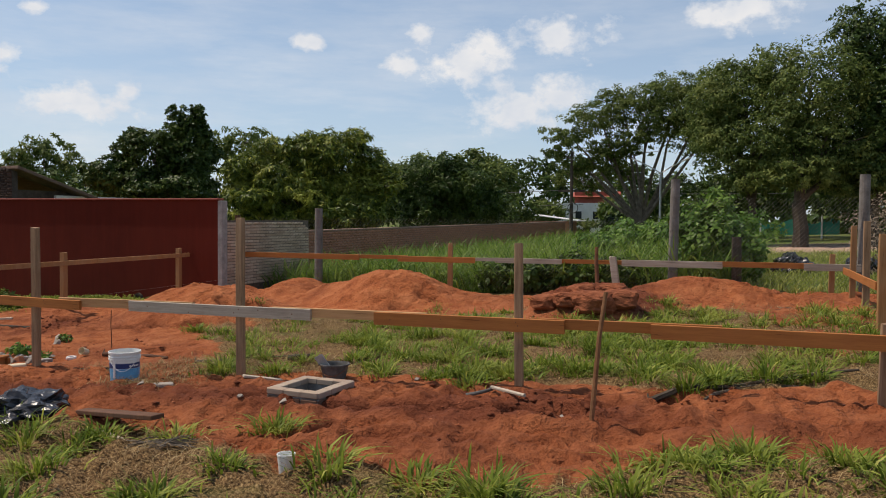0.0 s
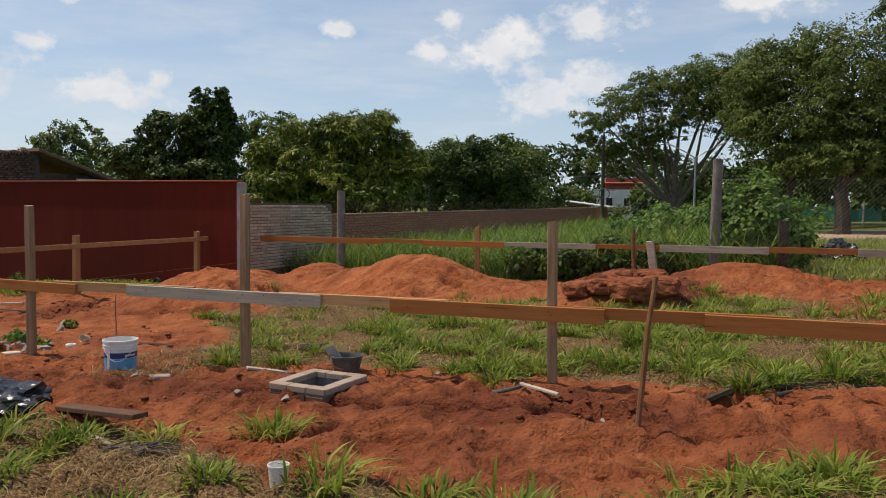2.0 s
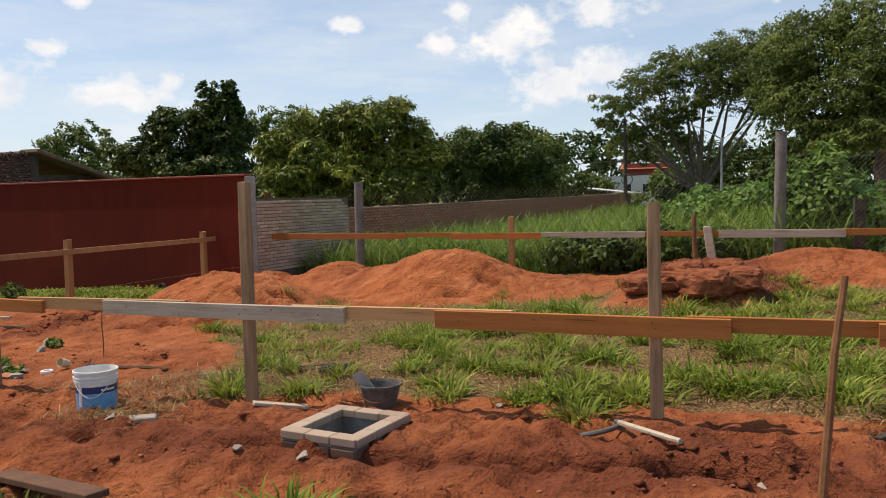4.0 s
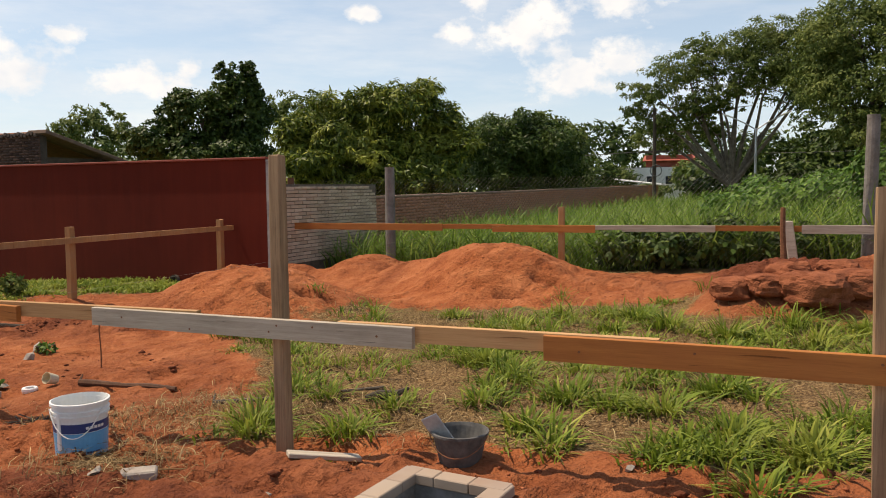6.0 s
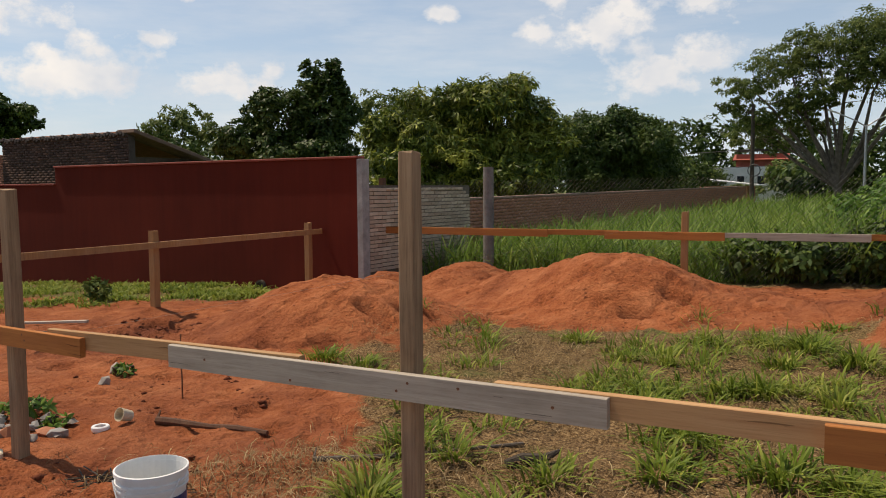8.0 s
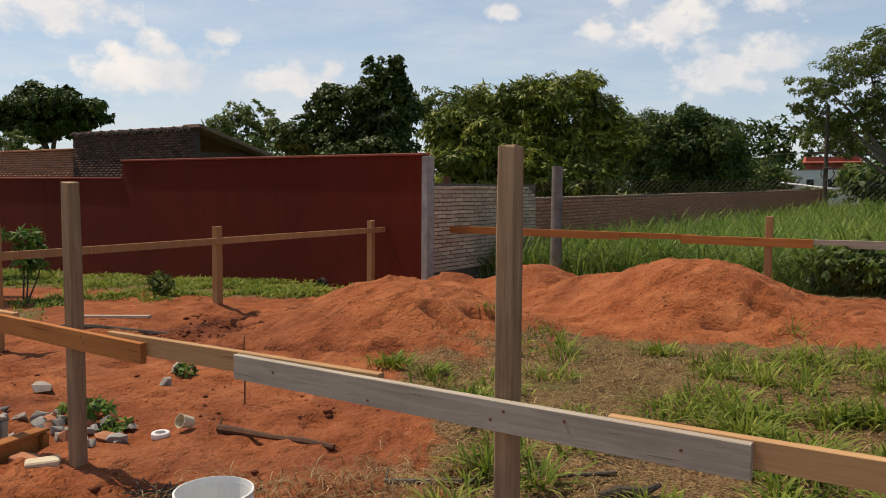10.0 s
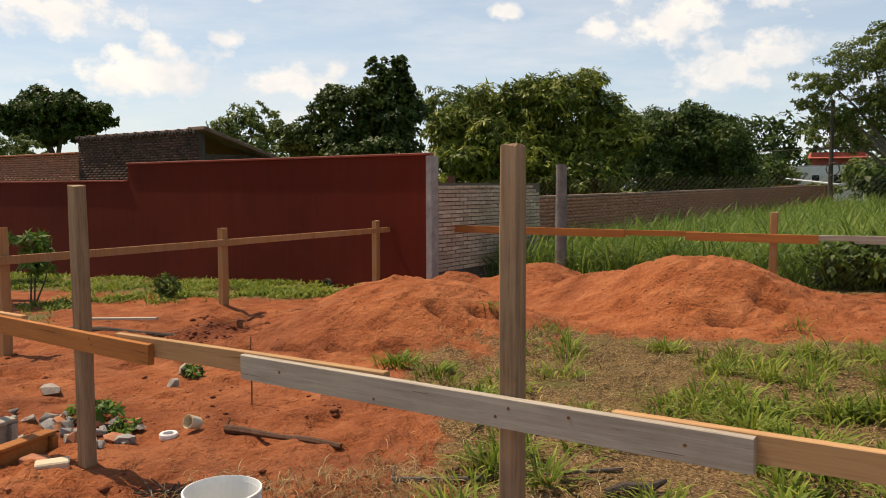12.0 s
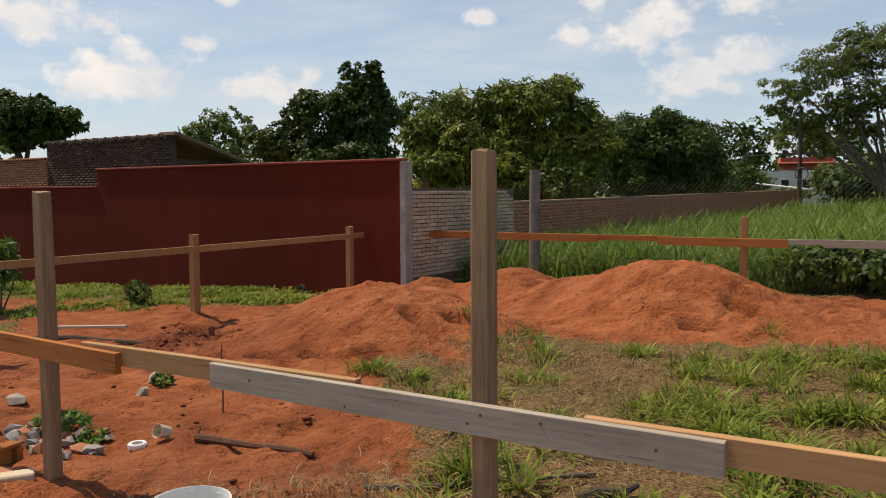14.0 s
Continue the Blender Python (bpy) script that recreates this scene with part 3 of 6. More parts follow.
def brick_wall(name, label, x_len, z_top, thick, at, rz, bmat, mmat, brick=0.24, h=0.06, pieces=300, keep=None, cap=None, seed=3):
    """A masonry wall along local x with its face at local y = 0, outwards -y."""
    w = thing(name, label, "wall", at, rz, kind="structure")
    part("wall_core", boxed(0, x_len, 0, thick, -0.6, z_top - 0.01), mmat, w)
    r = random.Random(seed)
    spots = courses(x_len, z_top, brick, h, 0.013, keep)
    base = {}
    rest_v, rest_f = [], []
    for n, (a, b, z) in enumerate(spots):
        d = 0.014 + r.uniform(0, 0.012)
        if n < pieces:
            key = (round(b - a, 2), round(d, 3))
            if key not in base:
                bm = boxed(-(b - a) / 2, (b - a) / 2, -d, 0.01, 0, h, 0.004)
                me = bpy.data.meshes.new("brick")
                bm.to_mesh(me)
                bm.free()
                me.materials.append(bmat)
                base[key] = me
            ob = new("brick", base[key])
            ob.parent = w
            ob.matrix_basis = pose((a + b) / 2, 0, z + r.uniform(-0.002, 0.002), 0, r.uniform(-0.8, 0.8), r.uniform(-0.8, 0.8))
        else:
            o = len(rest_v)
            rest_v += [(a, -d, z), (b, -d, z), (b, -d, z + h), (a, -d, z + h), (a, 0.01, z), (b, 0.01, z), (b, 0.01, z + h), (a, 0.01, z + h)]
            rest_f += [(o, o + 1, o + 2, o + 3), (o + 3, o + 2, o + 6, o + 7), (o + 1, o + 5, o + 6, o + 2), (o, o + 3, o + 7, o + 4), (o, o + 4, o + 5, o + 1)]
    if rest_v:
        ob = mesh_np("brickwork", np.array(rest_v), [np.array(rest_f)], bmat, w)
        tagged(ob, kind="stuff")
    return w


# painted boundary wall, stepping down with the ground
red_wall = thing("wall_red", "dark red painted boundary wall with stepped coping", "wall", (-6.13, 8.0, 0), kind="structure")
for x0, x1, top in ((-8.0, 0.0, 1.955), (-15.5, -8.0, 1.585), (-45, -15.5, 1.25)):
    part("wall_panel", boxed(x0, x1, 0, 0.16, -1.4, top - 0.035), RED, red_wall)
    bm = bmesh.new()
    box(bm, x0 - 0.02, x1 + (0.02 if x1 == 0 else -0.004), -0.035, 0.195, top - 0.035, top + 0.005, 0.008)
    part("coping", bm, RED_CAP, red_wall, "faded red coping ledge")
part("end_column", boxed(0.004, 0.115, -0.02, 0.18, -0.6, 1.91, 0.006), CONCRETE, red_wall, "grey concrete end column")
bm = bmesh.new()
for k in range(9):
    a0, a1 = math.pi * k / 9, math.pi * (k + 1) / 9
    for r0, r1, y0, y1 in ((0.09, 0.12, -0.06, -0.002),):
        q = [bm.verts.new((-2.15 + rr * math.cos(aa), yy, -0.34 + 1.25 * rr * math.sin(aa))) for rr, aa, yy in ((r0, a0, y0), (r1, a0, y0), (r1, a1, y0), (r0, a1, y0), (r0, a0, y1), (r1, a0, y1), (r1, a1, y1), (r0, a1, y1))]
        for f in ((0, 1, 2, 3), (1, 5, 6, 2), (0, 3, 7, 4), (7, 6, 5, 4)):
            bm.faces.new([q[i] for i in f])
bmesh.ops.remove_doubles(bm, verts=bm.verts, dist=1e-4)
bmesh.ops.recalc_face_normals(bm, faces=bm.faces)
hood = part("drain_hood", bm, BARK_DARK, red_wall, "small dark drain hood at the wall foot")
# dark plate closing the hood, coloured as the shade inside the drain hole
part("drain_mouth_plate", boxed(-2.23, -2.07, -0.03, -0.004, -0.45, -0.25, 0.01), BARK_DARK, hood)

# the neighbour's bare brick wall and the long property wall behind the field
brick_wall("wall_brick", "unplastered pale brick wall, weathered, uneven top", 3.55, 1.47, 0.14, (-6.08, 8.24, 0.02), 90, BRICK_PALE, MORTAR, 0.25, 0.055, 300,
           keep=lambda x, z: z < 1.47 - max(0, x - 3.2) * 0.7)
long_wall = brick_wall("wall_long", "long low red-brown brick wall beyond the grass field", 33.0, 1.19, 0.15, (-6.1, 11.82, 0.0), 90, BRICK_RED, mottled("red_mortar", (0.20, 0.105, 0.07), (0.33, 0.18, 0.12), 5), 0.26, 0.06, 120, seed=5)
bm = bmesh.new()
for i in range(22):
    box(bm, i * 1.5, i * 1.5 + 1.496, -0.03, 0.17, 1.18, 1.225, 0.006)
part("coping", bm, mottled("long_wall_coping", (0.22, 0.14, 0.10), (0.38, 0.26, 0.19), 3, 0.9, 0.3, 0.005), long_wall)
long_wall.rotation_euler = (0, radians(-0.38), radians(90))

# neighbour's outbuilding with a blackened gable and a tiled verge
house = thing("outbuilding", "old brick outbuilding with blackened gable and tiled roof", "house", (0, 0, 0))
gable = brick_wall("gable_wall", "blackened brick gable wall", 5.7, 3.4, 0.2, (-21.85, 11.5, -0.45), 0, BRICK_SOOT, MORTAR_DARK, 0.25, 0.06, 150, seed=8)
annex = brick_wall("annex_wall", "red brick annex wall with clay coping", 6.9, 2.92, 0.2, (-28.75, 11.5, -0.45), 0, BRICK_RED, MORTAR, 0.25, 0.06, 100, seed=9)
for w, n in ((gable, "gable_wall"), (annex, "annex_wall")):
    w.parent = house
    for k in ("kind", "category"):
        del w[k]
bm = bmesh.new()
for i in range(44):
    a = -21.85 + i * 0.13
    tube(bm, [(a, 11.42, 2.94 + 0.03 * math.sin(i * 1.7)), (a, 11.95, 2.90)], [0.055, 0.055], 6)
part("ridge_tiles", bm, mottled("blackened_tile", (0.05, 0.04, 0.035), (0.14, 0.11, 0.09), 6), house)
bm = bmesh.new()
for i in range(14):
    box(bm, -28.75 + i * 0.49, -28.75 + i * 0.49 + 0.482, 11.42, 11.74, 2.47, 2.53, 0.012)
part("coping", bm, CLAY, house, "orange clay coping tiles")
part("side_wall", boxed(-16.45, -16.2, 11.72, 17.5, -0.8, 2.05), BRICK_SOOT, house)
bm = bmesh.new()
slope = math.atan2(0.66, 2.4)
box(bm, -0.35, 0.35, 0, 6.2, -0.05, 0.05, 0.01, Matrix.Translation((-16.2, 11.45, 3.0)) @ Matrix.Rotation(-slope, 4, "X"))
part("verge_board", bm, mottled("brown_verge", (0.10, 0.065, 0.045), (0.22, 0.15, 0.11), 5), house, "weathered brown sloping verge")
bm = bmesh.new()
box(bm, -5.4, -0.36, 0, 6.2, -0.03, 0.04, 0, Matrix.Translation((-16.2, 11.75, 3.0)) @ Matrix.Rotation(-slope, 4, "X"))
part("roof", bm, CLAY, house)
# added dark panel: the open loft's shade under the verge, as colour
part("loft_shade_panel", boxed(-16.44, -16.3, 11.75, 14.2, 1.6, 2.34), BARK_DARK, house, "dark panel in place of the shaded opening under the verge")
part("gable_infill", boxed(-16.19, -16.10, 13.1, 17.2, 1.2, 2.2), WHITE_WALL, house, "pale plastered strip under the verge")


# ---------------------------------------------------------------- setting-out boards
def upright(parent, x, y, top, size=0.08, mat=WOOD_POST, lean=(0, 0), label="", z0=None, name="post"):
    """A rough sawn post with worn edges, set in the ground."""
    z = gz(x, y) - 0.25 if z0 is None else z0
    bm = bmesh.new()
    n = 6
    rings = []
    h = size / 2
    ph = random.uniform(0, 6)
    for i in range(n + 1):
        t = i / n
        zz = t * (top - z)
        ox, oy = lean[0] * t + 0.004 * math.sin(ph + 3 * t), lean[1] * t + 0.004 * math.cos(ph + 4 * t)
        c = h * 0.16
        k = 0.94 if i == n else 1.0
        prof = [(-h, -h + c), (-h + c, -h), (h - c, -h), (h, -h + c), (h, h - c), (h - c, h), (-h + c, h), (-h, h - c)]
        rings.append([bm.verts.new((px * k + ox, py * k + oy, zz + (random.uniform(-0.006, 0.006) if i == n else 0))) for px, py in prof])
    for a, b in zip(rings, rings[1:]):
        for k in range(8):
            bm.faces.new((a[k], a[(k + 1) % 8], b[(k + 1) % 8], b[k]))
    bm.faces.new(rings[-1])
    ob = part(name, bm, mat, parent, label)
    ob.location = (x, y, z)
    return ob


def board(parent, p0, p1, h=0.105, thick=0.032, mat=WOOD_NEW, label="", name="board"):
    """A sawn board from p0 to p1 (the middles of its top edge), standing on edge."""
    a, b = Vector(p0), Vector(p1)
    d = b - a
    length = d.length
    bm = bmesh.new()
    n = max(2, int(length / 0.45))
    secs = []
    for i in range(n + 1):
        x = length * i / n
        w = 0.003 * math.sin(i * 1.3 + length * 7)
        s = thick / 2
        secs.append([bm.verts.new(v) for v in ((x, -s + w, -h), (x, s + w, -h), (x, s + w, -0.003), (x, s - 0.003 + w, 0), (x, -s + 0.003 + w, 0), (x, -s + w, -0.003))])
    for q, r in zip(secs, secs[1:]):
        for k in range(6):
            bm.faces.new((q[k], r[k], r[(k + 1) % 6], q[(k + 1) % 6]))
    bm.faces.new(secs[0])
    bm.faces.new(list(reversed(secs[-1])))
    bmesh.ops.recalc_face_normals(bm, faces=bm.faces)
    ob = part(name, bm, mat, parent, label)
    ob.matrix_basis = Matrix.Translation(a) @ Matrix.Rotation(math.atan2(d.y, d.x), 4, "Z") @ Matrix.Rotation(-math.asin(d.z / length), 4, "Y")
    return ob


def nails(parent, spots):
    for x, y, z in spots:
        bm = bmesh.new()
        bmesh.ops.create_cone(bm, cap_ends=True, segments=8, radius1=0.006, radius2=0.006, depth=0.002)
        ob = part("nail_head", bm, RUST, parent)
        ob.matrix_basis = pose(x, y, z, 90, 0, 0)


near_rail = thing("batter_board", "timber setting-out rail of lapped orange and grey boards on posts", "batter board", (0, 0, 0), group="setting-out rails")
FY, BY = -0.060, -0.022
board(near_rail, (-3.73, FY, 0.685), (-1.93, FY, 0.672), 0.10, label="new orange sawn board")
board(near_rail, (-1.29, FY, 0.700), (0.81, FY, 0.713), 0.104, mat=WOOD_GREY, label="weathered grey board")
board(near_rail, (1.46, FY, 0.722), (3.18, FY, 0.735), 0.112, label="new orange sawn board")
board(near_rail, (3.87, FY, 0.742), (7.0, FY, 0.76), 0.115, label="new orange sawn board")
board(near_rail, (-7.3, BY, 0.680), (-3.15, BY, 0.694), 0.10, thick=0.036, mat=WOOD_PALE, label="pale sawn board")
board(near_rail, (-2.25, BY, 0.690), (-0.53, BY, 0.716), 0.090, thick=0.036, mat=WOOD_PALE, label="pale sawn board")
board(near_rail, (0.38, BY, 0.714), (1.95, BY, 0.732), 0.085, thick=0.036, mat=WOOD_PALE, label="pale sawn board")
board(near_rail, (2.95, BY, 0.740), (4.40, BY, 0.756), 0.085, thick=0.036)
upright(near_rail, 0.0, 0.006, 1.55, 0.070)
upright(near_rail, -2.62, 0.006, 1.425, 0.072)
upright(near_rail, 2.79, 0.004, 1.36, 0.066, lean=(-0.02, 0))
upright(near_rail, 5.52, 0.0, 0.83, 0.08)
upright(near_rail, -4.86, 0.0, 1.15, 0.09, WOOD_STAKE)
upright(near_rail, -5.02, -0.06, 1.40, 0.08)
nails(near_rail, [(x, FY - 0.018, z) for x, z in ((-0.02, 0.64), (0.03, 0.675), (-1.05, 0.655), (-0.55, 0.62), (0.25, 0.68), (0.62, 0.66), (-2.4, 0.62), (-2.42, 0.65), (2.79, 0.67), (2.77, 0.70), (1.62, 0.66), (2.1, 0.69))])

far_rail = thing("batter_board", "timber setting-out rail of orange and grey boards", "batter board", (0, 0, 0), group="setting-out rails")
for x0, x1, y, z, h, mat in ((-6.3, -3.08, 8.74, 0.775, 0.115, WOOD_NEW), (-3.15, -2.0, 8.86, 0.775, 0.08, WOOD_NEW), (-2.17, -0.47, 8.74, 0.775, 0.115, WOOD_NEW), (-0.50, 0.0, 8.86, 0.775, 0.07, WOOD_GREY),
                             (-0.05, 1.30, 8.74, 0.79, 0.10, WOOD_GREY), (1.15, 2.60, 8.86, 0.79, 0.08, WOOD_NEW), (2.45, 4.25, 8.74, 0.815, 0.12, WOOD_GREY), (4.10, 5.75, 8.86, 0.825, 0.10, WOOD_NEW), (5.6, 6.5, 8.74, 0.83, 0.12, WOOD_GREY)):
    board(far_rail, (x0, y, z - 0.004), (x1, y, z + 0.004), h, mat=mat)
upright(far_rail, -6.18, 8.8, 1.60, 0.10, WOOD_DARK)
upright(far_rail, -1.02, 8.8, 1.06, 0.09, WOOD_STAKE)
upright(far_rail, 2.42, 8.8, 0.86, 0.13, WOOD_GREY, lean=(-0.15, 0))
upright(far_rail, 6.05, 8.8, 1.0, 0.09, WOOD_STAKE)

left_rail = thing("batter_board", "timber setting-out rail with thin boards along the red wall side", "batter board", (0, 0, 0), group="setting-out rails")
for y0, y1, x in ((-0.3, 2.1, -6.88), (1.6, 4.7, -6.87), (4.4, 6.5, -6.89), (6.2, 7.98, -6.88)):
    board(left_rail, (x, y0, 0.722 + 0.004 * y0), (x, y1, 0.722 + 0.004 * y1), 0.085, mat=WOOD_STAKE)
for y, top in ((1.73, 1.02), (4.55, 0.885), (7.70, 0.865)):
    upright(left_rail, -6.94, y, top, 0.10, WOOD_STAKE)

right_rail = thing("batter_board", "timber setting-out rail of pale boards on three stakes", "batter board", (0, 0, 0), group="setting-out rails")
board(right_rail, (6.23, -0.3, 0.74), (6.23, 3.2, 0.745), 0.11)
board(right_rail, (6.26, 2.9, 0.76), (6.26, 5.6, 0.765), 0.11)
board(right_rail, (6.23, 5.3, 0.775), (6.23, 8.7, 0.78), 0.11)
upright(right_rail, 6.16, 4.4, 1.42, 0.095, WOOD_STAKE)
upright(right_rail, 6.30, 6.75, 1.58, 0.095, WOOD_POST)
upright(right_rail, 6.30, 8.2, 1.50, 0.09, WOOD_STAKE)


def stake(name, label, base, top, r, mat):
    t = thing(name, label, "stake", base)
    bm = bmesh.new()
    d = Vector(top) - Vector(base)
    tube(bm, [(0, 0, -0.2), d * 0.3 + Vector((0.006, 0, 0)), d * 0.65 - Vector((0.005, 0.004, 0)), d], [r, r * 1.05, r * 0.95, r * 0.85], 7)
    part("shaft", bm, mat, t)
    return t


stake("wooden_stake", "thin brown wooden stake leaning in red soil", (3.57, -1.08, gz(3.57, -1.08)), (3.66, -1.02, 1.07), 0.017, mottled("brown_stick", (0.14, 0.065, 0.03), (0.30, 0.15, 0.07), 14))
stake("iron_stake", "dark rusty stake stuck in an earth heap", (2.26, 7.1, gz(2.26, 7.1) + 0.0), (2.245, 7.1, 1.10), 0.035, RUST)

# ---------------------------------------------------------------- wire fence
fence = thing("wire_fence", "chain-link fence on round concrete posts at the field's edge", "fence", (0, 0, 0))
for x, y, top, r, lean, mat in ((-4.44, 9.42, 1.77, 0.095, 0.0, CONCRETE_DARK), (3.32, 9.5, 2.36, 0.095, 0.03, CONCRETE_DARK), (4.5, 9.5, 1.26, 0.095, -0.02, BARK_DARK), (6.62, 9.5, 2.42, 0.095, 0.0, CONCRETE_DARK), (10.2, 9.5, 2.2, 0.09, 0.0, CONCRETE_DARK)):
    bm = bmesh.new()
    z = gz(x, y)
    tube(bm, [(0, 0, -0.3), (lean * 0.5, 0, (top - z) * 0.5), (lean, 0, top - z)], [r, r * 0.97, r * 0.92], 14)
    ob = part("post", bm, mat, fence, smooth=False)
    ob.location = (x, y, z)


def chain_link(parent, x0, x1, y, zb, zt, cell=0.075, wire=0.0013):
    verts, faces = [], []
    h = zt - zb
    n = int((x1 - x0 + h) / cell)
    for s in (1, -1):
        for i in range(n):
            a = x0 - h + i * cell
            b = a + h
            u0, u1 = max(a, x0), min(b, x1)
            if u1 - u0 < 0.02:
                continue
            za, zc = zb + (u0 - a), zb + (u1 - a)
            p, q = ((u0, za), (u1, zc)) if s == 1 else ((x0 + x1 - u0, za), (x0 + x1 - u1, zc))
            o = len(verts)
            for (px, pz) in (p, q):
                verts += [(px - wire, y + s * 0.001, pz + wire), (px + wire, y + s * 0.001, pz - wire), (px, y - 0.0026 + s * 0.001, pz)]
            faces += [(o, o + 1, o + 4, o + 3), (o + 1, o + 2, o + 5, o + 4), (o + 2, o, o + 3, o + 5)]
    ob = mesh_np("chain_link_mesh", np.array(verts), [np.array(faces)], CONCRETE_DARK, parent)
    return ob


chain_link(fence, -6.0, 3.3, 9.40, 0.05, 1.55)
chain_link(fence, 3.32, 10.2, 9.40, 0.25, 2.0)


# ---------------------------------------------------------------- grass
def blades(name, roots, height, width, lean, mat, parent=None, curl=0.35, az=None):
    """Many arching grass blades, one mesh: three segments each."""
    n = len(roots)
    az = rng.random(n) * 2 * np.pi if az is None else az + rng.normal(0, 0.6, n)
    d = np.stack((np.cos(az), np.sin(az), np.zeros(n)), 1)
    s = np.stack((-np.sin(az + 0.4), np.cos(az + 0.4), np.zeros(n)), 1) * (width / 2)[:, None]
    up = np.array([0, 0, 1.0])

    def along(t):
        rise = np.maximum(t * (1.05 - curl * lean * 1.25 * t), 0.05 * t)
        return roots + d * (lean * height * 0.95 * t ** 1.7)[:, None] + up * (height * rise)[:, None]
    q, h, e = along(0.40), along(0.75), along(1.0)
    V = np.stack((roots - s * 0.7, roots + s * 0.7, q + s, q - s, h + s * 0.75, h - s * 0.75, e), 1).reshape(-1, 3)
    o = np.arange(n)[:, None] * 7
    return mesh_np(name, V, [np.concatenate((o + np.array([[0, 1, 2, 3]]), o + np.array([[3, 2, 4, 5]]))), o + np.array([[5, 4, 6]])], mat, parent)


def scatter(n, x0, x1, y0, y1, density):
    x, y = rng.uniform(x0, x1, n), rng.uniform(y0, y1, n)
    k = rng.random(n) < density(x, y)
    return x[k], y[k]


def clump_density(x, y):
    c = np.clip(fbm(x, y, 1.5, 61, 4, 0.65) * 3.6 - 0.02, 0, 1) ** 1.2
    return turf_cover(x, y) * c


def tufts(cx, cy, count, spread):
    """Blade roots gathered round tuft centres."""
    x = np.repeat(cx, count) + rng.normal(0, spread, len(cx) * count)
    y = np.repeat(cy, count) + rng.normal(0, spread, len(cx) * count)
    return x, y


def rooted(x, y, sink=0.01):
    return np.stack((x, y, ground_height(x, y) - sink), 1)


def clear(x, y):
    mx, my, mw, mh = MANHOLE
    return (np.abs(x - mx) > mw + 0.1) | (np.abs(y - my) > mh + 0.1)


cx, cy = scatter(6800, -2.9, 6.8, -6.5, 7.0, lambda a, b: clump_density(a, b) * np.where(b > 0.2, 0.40 + 0.60 * step(-0.6, 2.4, a), 0.5))
x, y = tufts(cx, cy, 24, 0.055)
k = clear(x, y)
out = np.arctan2(y - np.repeat(cy, 24), x - np.repeat(cx, 24))[k]
x, y = x[k], y[k]
size = np.repeat(rng.uniform(0.5, 1.25, len(cx)), 24)[k] * rng.uniform(0.07, 0.22, len(x)) * (0.75 + 0.5 * rng.random(len(x)))
g = blades("lot_grass", rooted(x, y), size, rng.uniform(0.008, 0.017, len(x)), rng.uniform(0.4, 1.5, len(x)), BLADE, curl=0.42, az=out)
tagged(g, "bright green grass tufts growing on red soil", "grass", kind="stuff")
# tall coarse tufts standing out from the lawn
BIG = ((-0.42, 0.28, 1.0), (0.18, 0.35, 0.8), (1.52, -1.8, 0.8), (2.36, -2.6, 0.8), (3.34, -2.75, 1.1), (2.9, -2.55, 0.6), (4.6, -1.5, 0.8), (5.1, -1.5, 0.8), (4.0, -2.45, 0.9), (4.35, 0.55, 1.2), (4.75, 0.75, 1.2), (4.15, 0.30, 1.0),
       (5.1, 0.95, 1.0), (3.7, 0.75, 1.0), (3.2, 0.85, 0.9), (2.55, 0.55, 0.8), (2.2, 0.7, 0.9), (1.8, 1.1, 0.9), (1.2, 1.3, 0.9), (0.6, 1.9, 0.9), (0.2, 2.3, 0.8), (2.6, 3.4, 1.1), (1.9, 3.7, 1.2), (2.4, 4.2, 1.2), (1.4, 3.9, 1.0), (1.0, 4.5, 1.0),
       (3.0, 4.0, 1.1), (0.9, 2.9, 0.9), (2.35, 0.0, 0.6), (0.95, -2.15, 0.6), (0.3, -2.1, 0.6), (-0.2, -2.3, 0.8), (0.55, -2.9, 0.8), (-0.6, -2.6, 0.8), (1.6, -3.1, 0.7), (-2.75, 2.9, 0.7), (-2.2, 2.7, 0.6), (-1.55, 2.2, 0.5), (1.6, 2.2, 1.0), (2.0, 1.7, 0.9), (3.6, 1.5, 1.0), (3.1, 2.3, 0.9))
r = random.Random(77)
for _ in range(420):
    p = (r.uniform(-2.6, 6.4), r.uniform(-5.5, 6.2))
    if turf_cover(np.array([p[0]]), np.array([p[1]]))[0] * (0.45 + 0.55 * float(step(-0.8, 2.2, p[0]))) > r.uniform(0.25, 1.3):
        BIG += ((*p, r.uniform(0.30, 0.75)),)
bx = np.array([b[0] for b in BIG])
by = np.array([b[1] for b in BIG])
bs = np.array([b[2] for b in BIG])
x, y = tufts(bx, by, 120, 0.075)
s = np.repeat(bs, 120)
g = blades("coarse_grass", rooted(x, y), s * rng.uniform(0.11, 0.28, len(x)), rng.uniform(0.009, 0.019, len(x)), rng.uniform(0.35, 1.45, len(x)), BLADE, curl=0.42, az=np.arctan2(y - np.repeat(by, 120), x - np.repeat(bx, 120)))
tagged(g, "coarse tall green grass tufts", "grass", kind="stuff")
